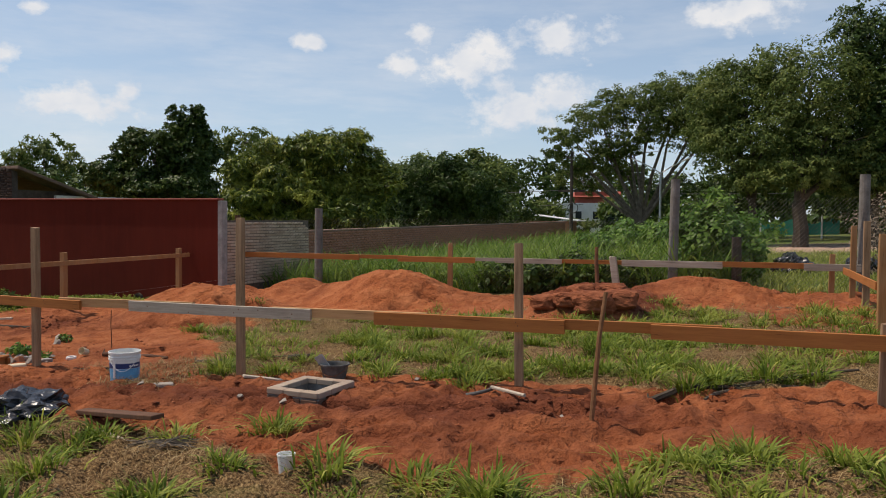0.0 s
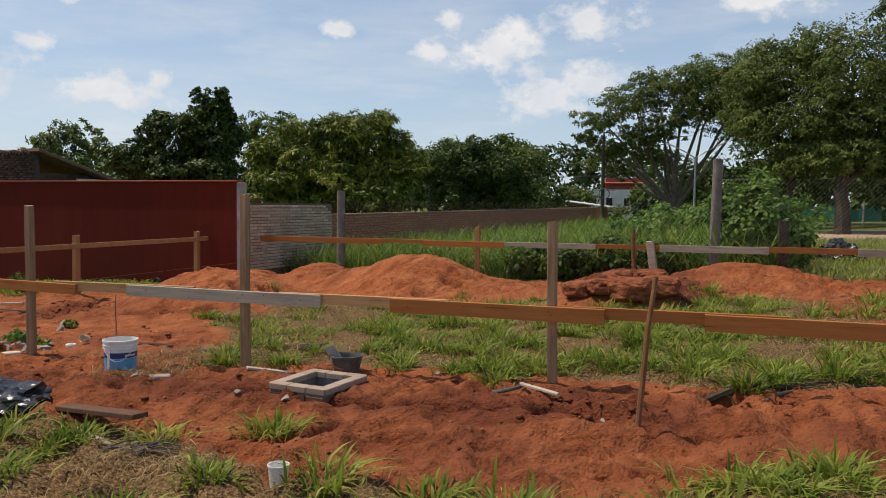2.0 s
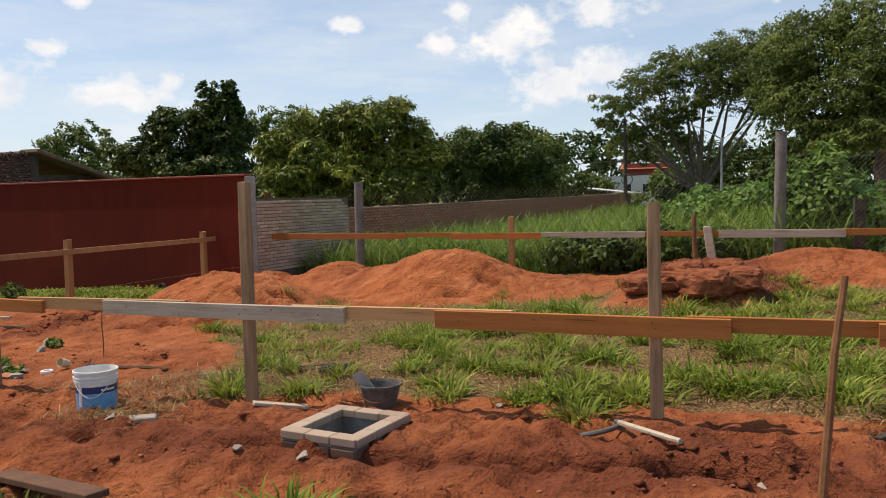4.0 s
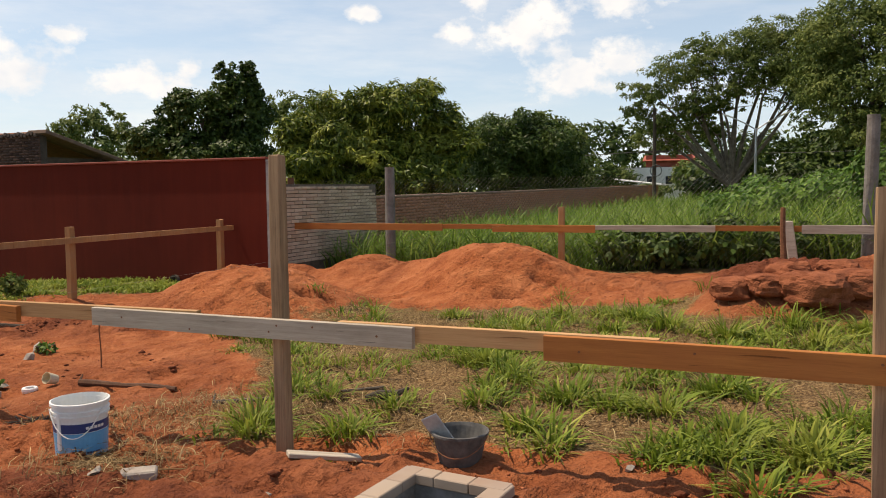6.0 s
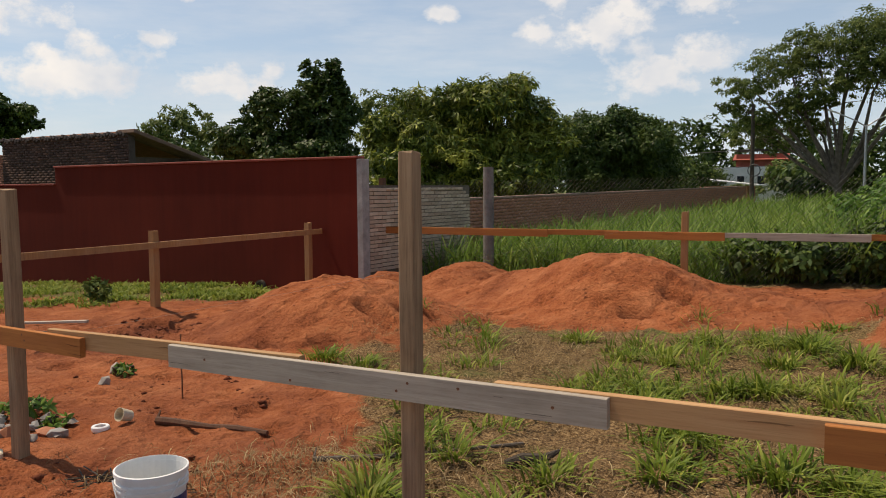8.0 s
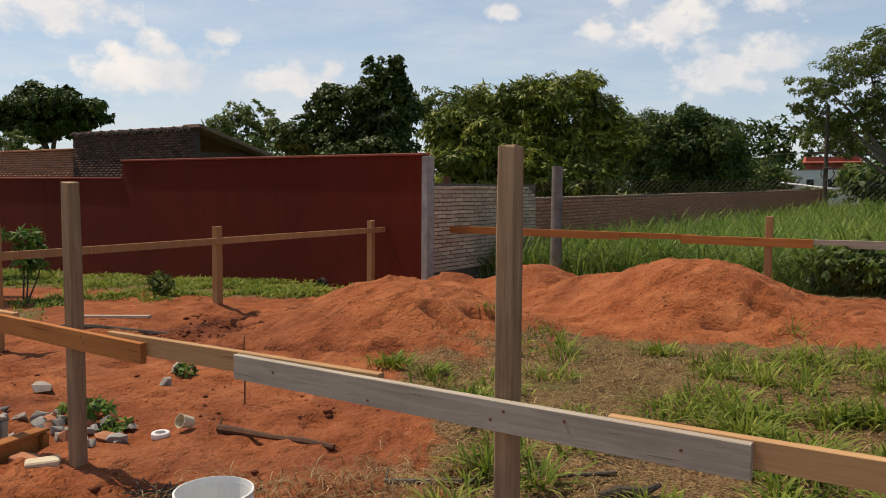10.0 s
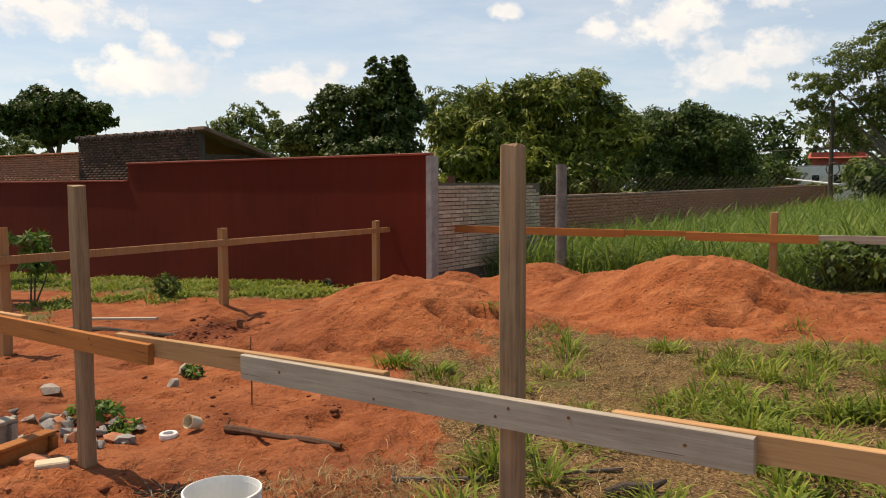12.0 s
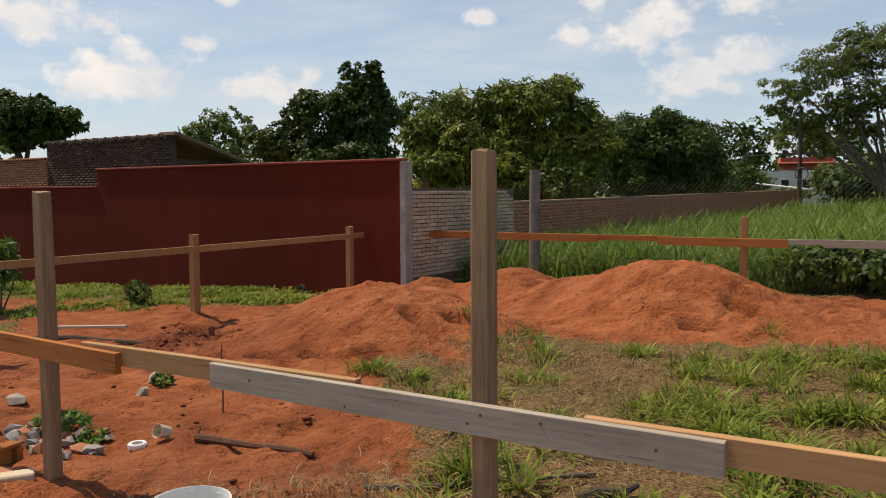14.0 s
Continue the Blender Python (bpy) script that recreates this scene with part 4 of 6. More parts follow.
# dry thatch
x, y = scatter(130000, -3.2, 6.8, -6.0, 6.5, lambda a, b: turf_cover(a, b) * np.clip(0.45 - fbm(a, b, 1.9, 61, 3) * 1.6, 0.08, 1) * np.clip(0.55 + fbm(a, b, 5.0, 66, 3) * 2.2, 0.05, 1))
ex, ey = tufts(np.array([-0.75, -0.8, -0.6, -1.2, -0.9, -0.3, 0.2, -1.6]), np.array([-0.55, 0.35, -0.4, 0.5, 0.8, 0.75, 0.55, 0.2]), 420, 0.22)
x, y = np.concatenate((x, ex)), np.concatenate((y, ey))
k = clear(x, y)
x, y = x[k], y[k]
g = blades("dry_thatch", rooted(x, y, 0.0), rng.uniform(0.04, 0.14, len(x)), rng.uniform(0.003, 0.006, len(x)), rng.uniform(0.7, 1.6, len(x)), STRAW, curl=0.54)
tagged(g, "flattened dry straw-coloured grass on the soil", "dry grass", kind="stuff")
# verge along the red wall and beyond the left rail
x, y = scatter(110000, -19, -6.6, 1.0, 7.95, lambda a, b: turf_cover(a, b) * np.clip(0.15 + fbm(a, b, 1.1, 15, 4, 0.6) * 2.6 + 0.5 * step(6.2, 7.6, b), 0.02, 1) * np.clip(1.2 - (a + 7) / -14, 0.3, 1))
g = blades("verge_grass", rooted(x, y), rng.uniform(0.05, 0.17, len(x)), rng.uniform(0.014, 0.032, len(x)), rng.uniform(0.5, 1.5, len(x)), BLADE)
tagged(g, "short green weeds along the red wall", "grass", kind="stuff")
# mown strip behind the fence on the road side
x, y = scatter(36000, 4.6, 14, 9.0, 30, lambda a, b: np.clip(1.15 - (b - 9) / 22, 0.2, 1))
g = blades("mown_grass", rooted(x, y), rng.uniform(0.07, 0.22, len(x)), rng.uniform(0.010, 0.022, len(x)), rng.uniform(0.2, 0.9, len(x)), BLADE_MOWN)
tagged(g, "short yellow-green grass beside the road", "grass", kind="stuff")
# the field of tall grass
x, y = scatter(60000, -6.0, 4.6, 9.55, 44, lambda a, b: np.clip(1.25 - (b - 9.5) / 16, 0.16, 1))
field_top = 1.12 + 0.10 * fbm(x, y, 0.35, 88) + 0.025 * np.clip(x + 2, 0, 8) + 0.012 * np.clip(y - 10, 0, 30) + 0.10 * step(1.0, 3.5, x)
g = blades("tall_field_grass", rooted(x, y), field_top * rng.uniform(0.60, 1.12, len(x)), rng.uniform(0.015, 0.032, len(x)) * (1 + (y - 9.5) * 0.035), rng.uniform(0.35, 1.3, len(x)), BLADE_TALL, curl=0.40)
tagged(g, "dense field of tall green guinea grass", "grass", kind="stuff")


# ---------------------------------------------------------------- trees
def leaves(name, blobs, n, length, width, mat, parent, droop=0.4, clumps=60, spread=0.22, hollow=0.55, seed=1):
    """A crown of single leaves gathered in clumps through the given blobs (x, y, z, half width, half height)."""
    r = np.random.default_rng(seed)
    B = np.array(blobs, float)
    if hollow >= 0.5:
        boughs = [B * np.array([1, 1, 1, 0.80, 0.80])]
        for b in B:
            k = 18
            d = r.normal(size=(k, 3))
            d[:, 2] = d[:, 2] * 0.8 + 0.15
            d /= np.linalg.norm(d, axis=1)[:, None]
            q = r.uniform(0.26, 0.42, k)
            boughs.append(np.concatenate((b[:3] + d * b[[3, 3, 4]] * (0.98 - q * 0.62)[:, None], (b[3] * q)[:, None], (b[4] * q * 1.05)[:, None]), 1))
        B = np.concatenate(boughs)
        spread = spread * 1.7
    wgt = B[:, 3] ** 2 * B[:, 4]
    wgt = wgt ** 0.62 / (wgt ** 0.62).sum()
    n, clumps = int(n * 1.35), max(14, int(clumps * 0.8))
    m = max(1, n // clumps)
    pick = r.choice(len(B), m, p=wgt)
    d = r.normal(size=(m, 3))
    d /= np.linalg.norm(d, axis=1)[:, None]
    rad = hollow + (1.06 - hollow) * r.random(m) ** 0.6
    B[:, 3:] *= 0.90
    c = B[pick, :3] + d * np.stack((B[pick, 3], B[pick, 3], B[pick, 4]), 1) * rad[:, None]
    size = np.minimum(B[pick, 3], B[pick, 4]) * spread * 0.95 * r.uniform(0.45, 1.5, m)
    p = np.repeat(c, clumps, 0)
    off = r.normal(size=(m * clumps, 3))
    off /= np.linalg.norm(off, axis=1)[:, None]
    off[:, 2] = np.abs(off[:, 2]) * 1.15 - 0.35
    p = p + off * (np.repeat(size, clumps) * r.uniform(0.55, 1.15, len(p)))[:, None] * np.array([1, 1, 0.8])
    nrm = off * 0.9 + np.repeat(d, clumps, 0) * 0.45 + r.normal(size=off.shape) * 0.38 + np.array([0, 0, 0.35])
    nrm /= np.linalg.norm(nrm, axis=1)[:, None]
    out = r.normal(size=off.shape) * 0.7 + off * 0.7
    out[:, 2] -= droop
    out -= nrm * (out * nrm).sum(1)[:, None]
    out /= np.linalg.norm(out, axis=1)[:, None] + 1e-6
    side = np.cross(out, nrm)
    L = (length * r.uniform(0.6, 1.3, len(p)))[:, None]
    W = (width * r.uniform(0.7, 1.25, len(p)))[:, None]
    V = np.stack((p, p + out * L * 0.45 + side * W * 0.5, p + out * L, p + out * L * 0.45 - side * W * 0.5), 1).reshape(-1, 3)
    o = np.arange(len(p))[:, None] * 4
    return mesh_np(name, V, [o + np.array([[0, 1, 2, 3]])], mat, parent)


def tree(name, label, base, blobs, n, length, width, mat, bark=BARK, trunk=0.2, forks=None, droop=0.4, clumps=60, spread=0.22, hollow=0.55, seed=1, limbs=True):
    """A tapered trunk, limbs to every part of the crown, and leaves."""
    t = thing(name, label, "tree", base)
    b = Vector(base)
    rel = [(x - b.x, y - b.y, z - b.z, rx, rz) for x, y, z, rx, rz in blobs]
    r = random.Random(seed)
    low = min(z - rz for _, _, z, _, rz in rel)
    forkz = max(0.8, low * 0.75) if forks is None else forks
    bm = bmesh.new()
    f = Vector((r.uniform(-0.2, 0.2), r.uniform(-0.2, 0.2), forkz))
    tube(bm, [(0, 0, -0.4), (0.04, 0, forkz * 0.4), f], [trunk * 1.25, trunk, trunk * 0.8], 10)
    part("trunk", bm, bark, t)
    if limbs:
        for x, y, z, rx, rz in rel:
            e = Vector((x, y, z + rz * 0.3))
            bm = bmesh.new()
            m1 = f.lerp(e, 0.35) + Vector((r.uniform(-0.3, 0.3), r.uniform(-0.3, 0.3), r.uniform(0, 0.4)))
            m2 = f.lerp(e, 0.7) + Vector((r.uniform(-0.3, 0.3), r.uniform(-0.3, 0.3), r.uniform(0, 0.3)))
            tube(bm, [f, m1, m2, e], [trunk * 0.6, trunk * 0.42, trunk * 0.27, trunk * 0.08], 7)
            for _ in range(3):
                q = m2.lerp(e, r.uniform(0, 0.7))
                tip = q + Vector((r.uniform(-1, 1) * rx, r.uniform(-1, 1) * rx, r.uniform(0.1, 0.8) * rz)) * 0.7
                tube(bm, [q, q.lerp(tip, 0.5) + Vector((0, 0, 0.1)), tip], [trunk * 0.18, trunk * 0.12, trunk * 0.04], 5)
            part("limb", bm, bark, t)
    leaves("crown", rel, n, length, width, mat, t, droop, clumps, spread, hollow, seed)
    return t


tree("mango_tree", "broad dense mango tree with yellow-green new leaves", (-9.4, 17.8, -0.3),
     ((-10.6, 17.1, 3.1, 1.6, 1.25), (-8.7, 18.2, 3.45, 1.6, 1.3), (-7.9, 18.6, 2.4, 1.55, 1.2), (-10.0, 17.3, 2.1, 2.1, 1.0), (-11.3, 16.8, 2.4, 1.0, 1.2), (-9.4, 17.6, 3.7, 1.0, 0.9), (-8.2, 17.6, 1.6, 1.5, 0.7)),
     60000, 0.20, 0.055, LEAF_MANGO, BARK_DARK, 0.2, droop=0.75, clumps=34, spread=0.20, seed=11)
tree("mango_tree", "dark mango tree behind the property wall", (-7.6, 27.3, -0.3),
     ((-9.2, 26.8, 3.3, 1.5, 1.3), (-7.8, 27.3, 3.1, 1.6, 1.35), (-7.3, 28.4, 3.0, 1.35, 1.3), (-8.6, 27.0, 1.9, 1.7, 1.0), (-8.0, 28.0, 1.9, 1.5, 1.0), (-7.6, 31.0, 2.6, 1.3, 1.2)),
     34000, 0.20, 0.065, LEAF_DARK, BARK_DARK, 0.2, droop=0.6, clumps=34, spread=0.22, seed=12)
tree("conical_tree", "tall dark green tree with a pointed double crown", (-17.3, 20.4, -0.5),
     ((-16.75, 20.7, 5.05, 0.75, 1.25), (-16.9, 20.7, 3.9, 1.35, 1.3), (-18.1, 19.7, 4.1, 1.3, 1.2), (-19.3, 18.8, 3.1, 1.2, 0.9), (-17.5, 20.2, 2.6, 2.2, 1.1), (-17.15, 20.3, 5.3, 0.5, 0.8)),
     38000, 0.15, 0.085, LEAF_DARK, BARK_DARK, 0.2, droop=0.2, clumps=36, spread=0.22, seed=13)
tree("small_tree", "open light tree beyond the outbuilding", (-34.2, 29.5, -0.6),
     ((-34.3, 29.5, 5.2, 2.0, 1.3), (-33.2, 30.5, 4.3, 1.4, 1.2), (-35.4, 28.7, 4.4, 1.7, 1.1), (-34.2, 29.5, 3.6, 1.6, 1.0)),
     4600, 0.26, 0.11, LEAF_FINE, BARK, 0.12, droop=0.2, clumps=45, spread=0.24, hollow=0.2, seed=14)
tree("shade_tree", "pale open-crowned tree behind the mango", (-23.7, 34.6, -0.4),
     ((-23.7, 34.6, 6.0, 2.2, 1.2), (-22.3, 35.2, 5.4, 1.6, 1.0), (-25.2, 34.0, 5.2, 1.5, 1.0), (-21.0, 35.4, 5.0, 1.5, 0.9)),
     7000, 0.22, 0.10, LEAF_FINE, BARK, 0.16, droop=0.1, clumps=50, spread=0.22, hollow=0.3, seed=15)
tree("acacia_tree", "wide feathery acacia with a forked bare trunk", (-1.7, 49.2, 0.1),
     ((-6.8, 48.0, 7.3, 2.2, 1.0), (-4.6, 48.3, 8.5, 2.8, 1.3), (-1.2, 48.7, 9.2, 3.0, 1.8), (0.8, 48.7, 10.2, 2.8, 1.6), (-2.6, 48.9, 6.7, 3.0, 1.0), (-5.9, 48.5, 5.3, 2.0, 0.8), (2.3, 49.2, 7.4, 2.8, 2.4), (-3.2, 48.6, 9.8, 1.8, 0.9), (3.2, 48.4, 10.0, 2.4, 1.8), (-4.2, 48.3, 6.0, 1.9, 0.9), (-5.6, 50.5, 4.2, 1.9, 1.0), (-7.3, 50.5, 4.7, 1.3, 0.9), (-3.4, 50.5, 5.0, 2.0, 1.0), (3.6, 47.5, 8.2, 2.2, 1.8), (-1.0, 47.8, 7.6, 2.0, 1.0), (1.0, 48.0, 8.4, 2.2, 1.1), (-7.4, 48.2, 6.2, 1.3, 0.6)),
     50000, 0.19, 0.085, LEAF_FINE, BARK, 0.26, forks=1.2, droop=0.15, clumps=60, spread=0.30, hollow=0.1, seed=16)
tree("roadside_tree", "tall dense roadside tree, dark below", (5.2, 39.4, 0.3),
     ((4.5, 39.0, 8.4, 2.4, 2.0), (5.1, 39.4, 5.6, 3.0, 1.8), (3.3, 39.2, 6.4, 1.8, 1.6), (6.2, 38.8, 9.3, 2.0, 1.5), (5.2, 38.5, 3.9, 2.4, 1.0), (3.0, 40.5, 8.2, 1.8, 1.5), (2.6, 41.5, 6.4, 1.6, 1.3)),
     27000, 0.19, 0.085, LEAF_FINE, BARK_DARK, 0.24, forks=2.2, droop=0.2, clumps=50, spread=0.25, hollow=0.3, seed=17)
tree("roadside_tree", "tall dense roadside tree, dark below", (7.4, 36.5, 0.3),
     ((7.8, 37.0, 8.2, 3.0, 2.5), (8.4, 37.3, 5.2, 3.2, 1.9), (6.6, 36.6, 6.3, 1.8, 1.6), (9.6, 36.9, 3.7, 2.3, 1.1), (7.4, 36.2, 4.0, 2.2, 0.9)),
     25000, 0.19, 0.085, LEAF_FINE, BARK_DARK, 0.36, forks=2.2, droop=0.2, clumps=50, spread=0.25, hollow=0.3, seed=18)
tree("roadside_tree", "very tall dark tree by the road", (10.8, 38.6, 0.3),
     ((10.3, 38.4, 10.6, 2.0, 2.2), (10.9, 38.9, 7.0, 3.0, 2.6), (12.6, 38.4, 9.0, 3.0, 3.0), (11.0, 38.2, 4.2, 2.8, 1.6), (13.5, 38.2, 5.0, 3.0, 2.2)),
     38000, 0.20, 0.11, LEAF_DARK, BARK_DARK, 0.36, forks=2.0, droop=0.2, clumps=50, spread=0.25, hollow=0.3, seed=19)
tree("broad_tree", "dark rounded tree beyond the neighbour's yard", (-50.8, 27.0, -0.8),
     ((-50.8, 27.0, 6.7, 3.0, 1.5), (-52.8, 26.0, 6.2, 2.2, 1.2), (-48.8, 28.0, 6.1, 2.0, 1.2), (-50.8, 27.0, 5.2, 2.6, 0.9)),
     26000, 0.30, 0.17, LEAF_DARK, BARK_DARK, 0.3, droop=0.2, clumps=45, spread=0.24, seed=20)
tree("yard_tree", "leafy tree behind the stepped red wall", (-37.4, 13.9, -0.8),
     ((-37.4, 13.9, 3.2, 2.8, 1.9), (-38.2, 12.4, 4.2, 2.0, 1.6), (-36.3, 16.0, 2.6, 2.4, 1.5), (-39.0, 10.0, 3.8, 3.0, 2.2), (-36.8, 18.2, 2.2, 1.8, 1.0)),
     32000, 0.19, 0.09, LEAF_FINE, BARK, 0.25, droop=0.3, clumps=50, spread=0.26, seed=21)
tree("overhanging_tree", "dark tree whose leafy branches hang over the yard", (-20.6, 4.0, -0.8),
     ((-18.9, 5.8, 5.3, 0.9, 0.8), (-19.6, 4.9, 5.9, 1.2, 1.0), (-20.8, 4.0, 5.6, 1.6, 1.2), (-19.2, 5.4, 4.6, 0.6, 0.4), (-17.6, 2.6, 6.6, 1.5, 0.8), (-15.6, 2.5, 6.6, 1.7, 0.9), (-15.0, 0.9, 6.7, 1.7, 0.9)),
     22000, 0.20, 0.10, LEAF_DARK, BARK_DARK, 0.2, droop=0.4, clumps=40, spread=0.26, seed=22)


# distant woods closing the view
def woods(name, label, spots, n, length, mat, seed):
    w = leaves(name, spots, n, length, length * 0.5, mat, None, 0.2, 40, 0.3, 0.4, seed)
    return tagged(w, label, "trees", kind="stuff")


r = random.Random(5)
ring = []
for i in range(60):
    a = radians(-95 + i * 2.6)
    d = r.uniform(84, 105)
    if -15 < math.degrees(a) < -4:
        d = 130
    tall = 4.2 if d == 130 else 0.0
    ring.append((1.3 + d * math.sin(a), -2.3 + d * math.cos(a), r.uniform(1.5, 4.0) + tall, r.uniform(3.5, 6), r.uniform(2.5, 3.8) + tall * 0.5))
woods("distant_woods", "distant line of green trees closing the horizon", ring, 46000, 0.9, LEAF_DARK, 31)
woods("far_trees", "mixed trees beyond the property wall", ((-22.0, 75.2, 6.6, 3.2, 2.4), (-26.9, 73.5, 5.8, 4.4, 2.8), (-19.6, 72.5, 5.0, 3.2, 2.6), (-24, 70.4, 4.6, 3.2, 2.6), (-30, 72, 4.5, 4.5, 3), (-21, 71, 2.6, 5, 2.2), (-16.5, 68, 1.2, 2.2, 1.2), (-19.8, 98, 2.2, 3.0, 2.2), (-10.2, 97, 2.4, 2.6, 2.4), (-13.5, 90, 0.8, 2.0, 0.9)), 24000, 0.5, LEAF_FINE, 32)
woods("yard_thicket", "thicket of trees and shrubs behind the property wall", ((-9.2, 34, 1.9, 2.0, 1.5), (-9.4, 38, 1.8, 2.2, 1.5), (-9.6, 43, 1.9, 2.2, 1.5), (-11, 36, 2.6, 2.4, 1.6), (-14, 31, 2.4, 2.6, 1.6), (-12.5, 42, 2.8, 2.6, 1.6), (-13, 22, 1.6, 2.2, 1.2), (-22, 24, 1.8, 3, 1.6), (-28, 24, 2.0, 4, 1.8)), 24000, 0.26, LEAF_DARK, 33)
woods("understory", "dark shrubs under the acacia", ((0.1, 58.4, 3.2, 4.2, 2.4), (4.6, 58.5, 2.8, 4, 2.4), (-2.6, 55, 1.8, 2.4, 1.5), (2.0, 54, 1.6, 2.6, 1.4), (-3.6, 50.5, 1.2, 1.6, 0.9), (0.6, 51.5, 1.1, 1.8, 0.8), (12, 52, 4.5, 5, 3.5), (16, 46, 5, 5, 4), (6, 60, 5.0, 5, 3.0), (10, 60, 6.5, 5, 3.0), (18, 56, 6, 6, 5)), 26000, 0.42, LEAF_DARK, 34)


def shrub(name, label, at, blobs, n, length, width, mat, seed, stems=5):
    s = thing(name, label, "shrub", at)
    r = random.Random(seed)
    bm = bmesh.new()
    for _ in range(stems):
        b = r.choice(blobs)
        tip = Vector((b[0] + r.uniform(-.5, .5) * b[3], b[1] + r.uniform(-.5, .5) * b[3], b[2] + 0.4 * b[4]))
        tube(bm, [(r.uniform(-.1, .1), r.uniform(-.1, .1), -0.05), tip * 0.5 + Vector((r.uniform(-.1, .1), r.uniform(-.1, .1), 0.05)), tip], [0.016, 0.011, 0.004], 5)
    part("stems", bm, BARK_DARK, s)
    leaves("foliage", blobs, n, length, width, mat, s, 0.25, 22, 0.3, 0.25, seed)
    return s


shrub("fence_shrub", "leafy green shrub growing over the fence post", (4.0, 10.6, gz(4.0, 10.6)), ((0, 0, 0.9, 0.75, 0.8), (-0.4, 0.1, 1.35, 0.5, 0.5), (0.4, 0.3, 0.7, 0.7, 0.6), (0.1, 0.2, 1.7, 0.35, 0.35)), 7000, 0.13, 0.075, LEAF_BRIGHT, 41, 9)
shrub("fence_shrub", "broad-leaved dark weeds against the chain-link fence", (0.4, 9.9, gz(0.4, 9.9)), ((0, 0, 0.35, 0.8, 0.4), (1.0, 0.1, 0.4, 0.8, 0.45), (-0.7, 0, 0.3, 0.5, 0.3), (1.9, 0.1, 0.4, 0.7, 0.4)), 5000, 0.14, 0.075, LEAF_DARK, 42, 9)
shrub("field_shrub", "rambling green vines over the field grass", (1.6, 14.5, gz(1.6, 14.5)), ((0, 0, 0.8, 1.5, 0.5), (1.6, 0.8, 1.0, 1.3, 0.6), (0.5, 3, 0.9, 1.8, 0.7), (2.6, 3, 1.2, 1.6, 0.7)), 9000, 0.15, 0.09, LEAF_BRIGHT, 43, 9)
shrub("thorn_shrub", "dry brownish thorny bush by the fence", (7.4, 11.6, gz(7.4, 11.6)), ((0, 0, 1.2, 0.9, 0.7), (0.8, 0.4, 1.4, 0.9, 0.8), (0.2, 0.3, 0.6, 0.8, 0.5)), 3500, 0.08, 0.03, mottled("dry_twig_leaf", (0.16, 0.12, 0.085), (0.30, 0.24, 0.17), 8), 44, 26)
shrub("thorn_shrub", "bright green leafy bush by the fence post", (8.3, 12.6, gz(8.3, 12.6)), ((0, 0, 1.9, 0.8, 0.5), (0.6, 0.2, 1.6, 0.8, 0.6)), 2500, 0.12, 0.06, LEAF_BRIGHT, 45, 9)
shrub("sapling", "slender young sapling with pinnate leaves in the grass verge", (-11.0, 4.2, gz(-11, 4.2)), ((0, 0, 1.0, 0.42, 0.28), (0.1, 0.05, 0.65, 0.32, 0.2)), 420, 0.15, 0.05, LEAF_BRIGHT, 46, 3)
shrub("weed", "low grey-green weed standing in the verge", (-9.6, 5.6, gz(-9.6, 5.6)), ((0, 0, 0.22, 0.22, 0.2),), 260, 0.10, 0.045, LEAF_FINE, 47, 4)


# ---------------------------------------------------------------- distance: house, lamp, pole, wires
def far_house():
    h = thing("white_house", "white two-storey house with a red roof, far off", "house", (-15.4, 104.0, 0.3), 6)
    part("wall", boxed(-4.2, 4.2, 0, 7, -1, 3.6), WHITE_WALL, h)
    part("upper_wall", boxed(-1.6, 4.2, 0.4, 7, 3.604, 5.2), RED_ROOF, h, "dull red upper storey")
    bm = bmesh.new()
    for s in (-1, 1):
        box(bm, -2.0, 4.6, -0.3 if s < 0 else 3.7, 3.7 if s < 0 else 7.6, 5.2, 5.32, 0, Matrix.Translation((0, 3.7, 5.2)) @ Matrix.Rotation(radians(-12 * s), 4, "X") @ Matrix.Translation((0, -3.7, -5.2)))
    part("roof", bm, RED_ROOF, h)
    for x, z in ((-3.2, 1.9), (-1.0, 1.9), (1.4, 1.9), (3.2, 1.9)):
        w = part("window", boxed(x - 0.5, x + 0.5, -0.06, 0.02, z - 0.6, z + 0.6), PALE_METAL, h)
        part("pane", boxed(x - 0.42, x + 0.42, -0.08, -0.055, z - 0.52, z + 0.52), DARK_GLASS, w)
    return h


far_house()
shed = thing("roof_shed", "low shed with a pale sheet-metal roof beyond the wall", "shed", (-8.2, 49.0, 0))
part("wall", boxed(-1.6, 1.5, 0, 3, -0.5, 1.45), BRICK_RED, shed)
bm = bmesh.new()
box(bm, -1.9, 2.2, -0.3, 3.3, 0, 0.05, 0, Matrix.Translation((0, 0, 1.72)) @ Matrix.Rotation(radians(7), 4, "Y"))
part("roof", bm, PALE_METAL, shed)

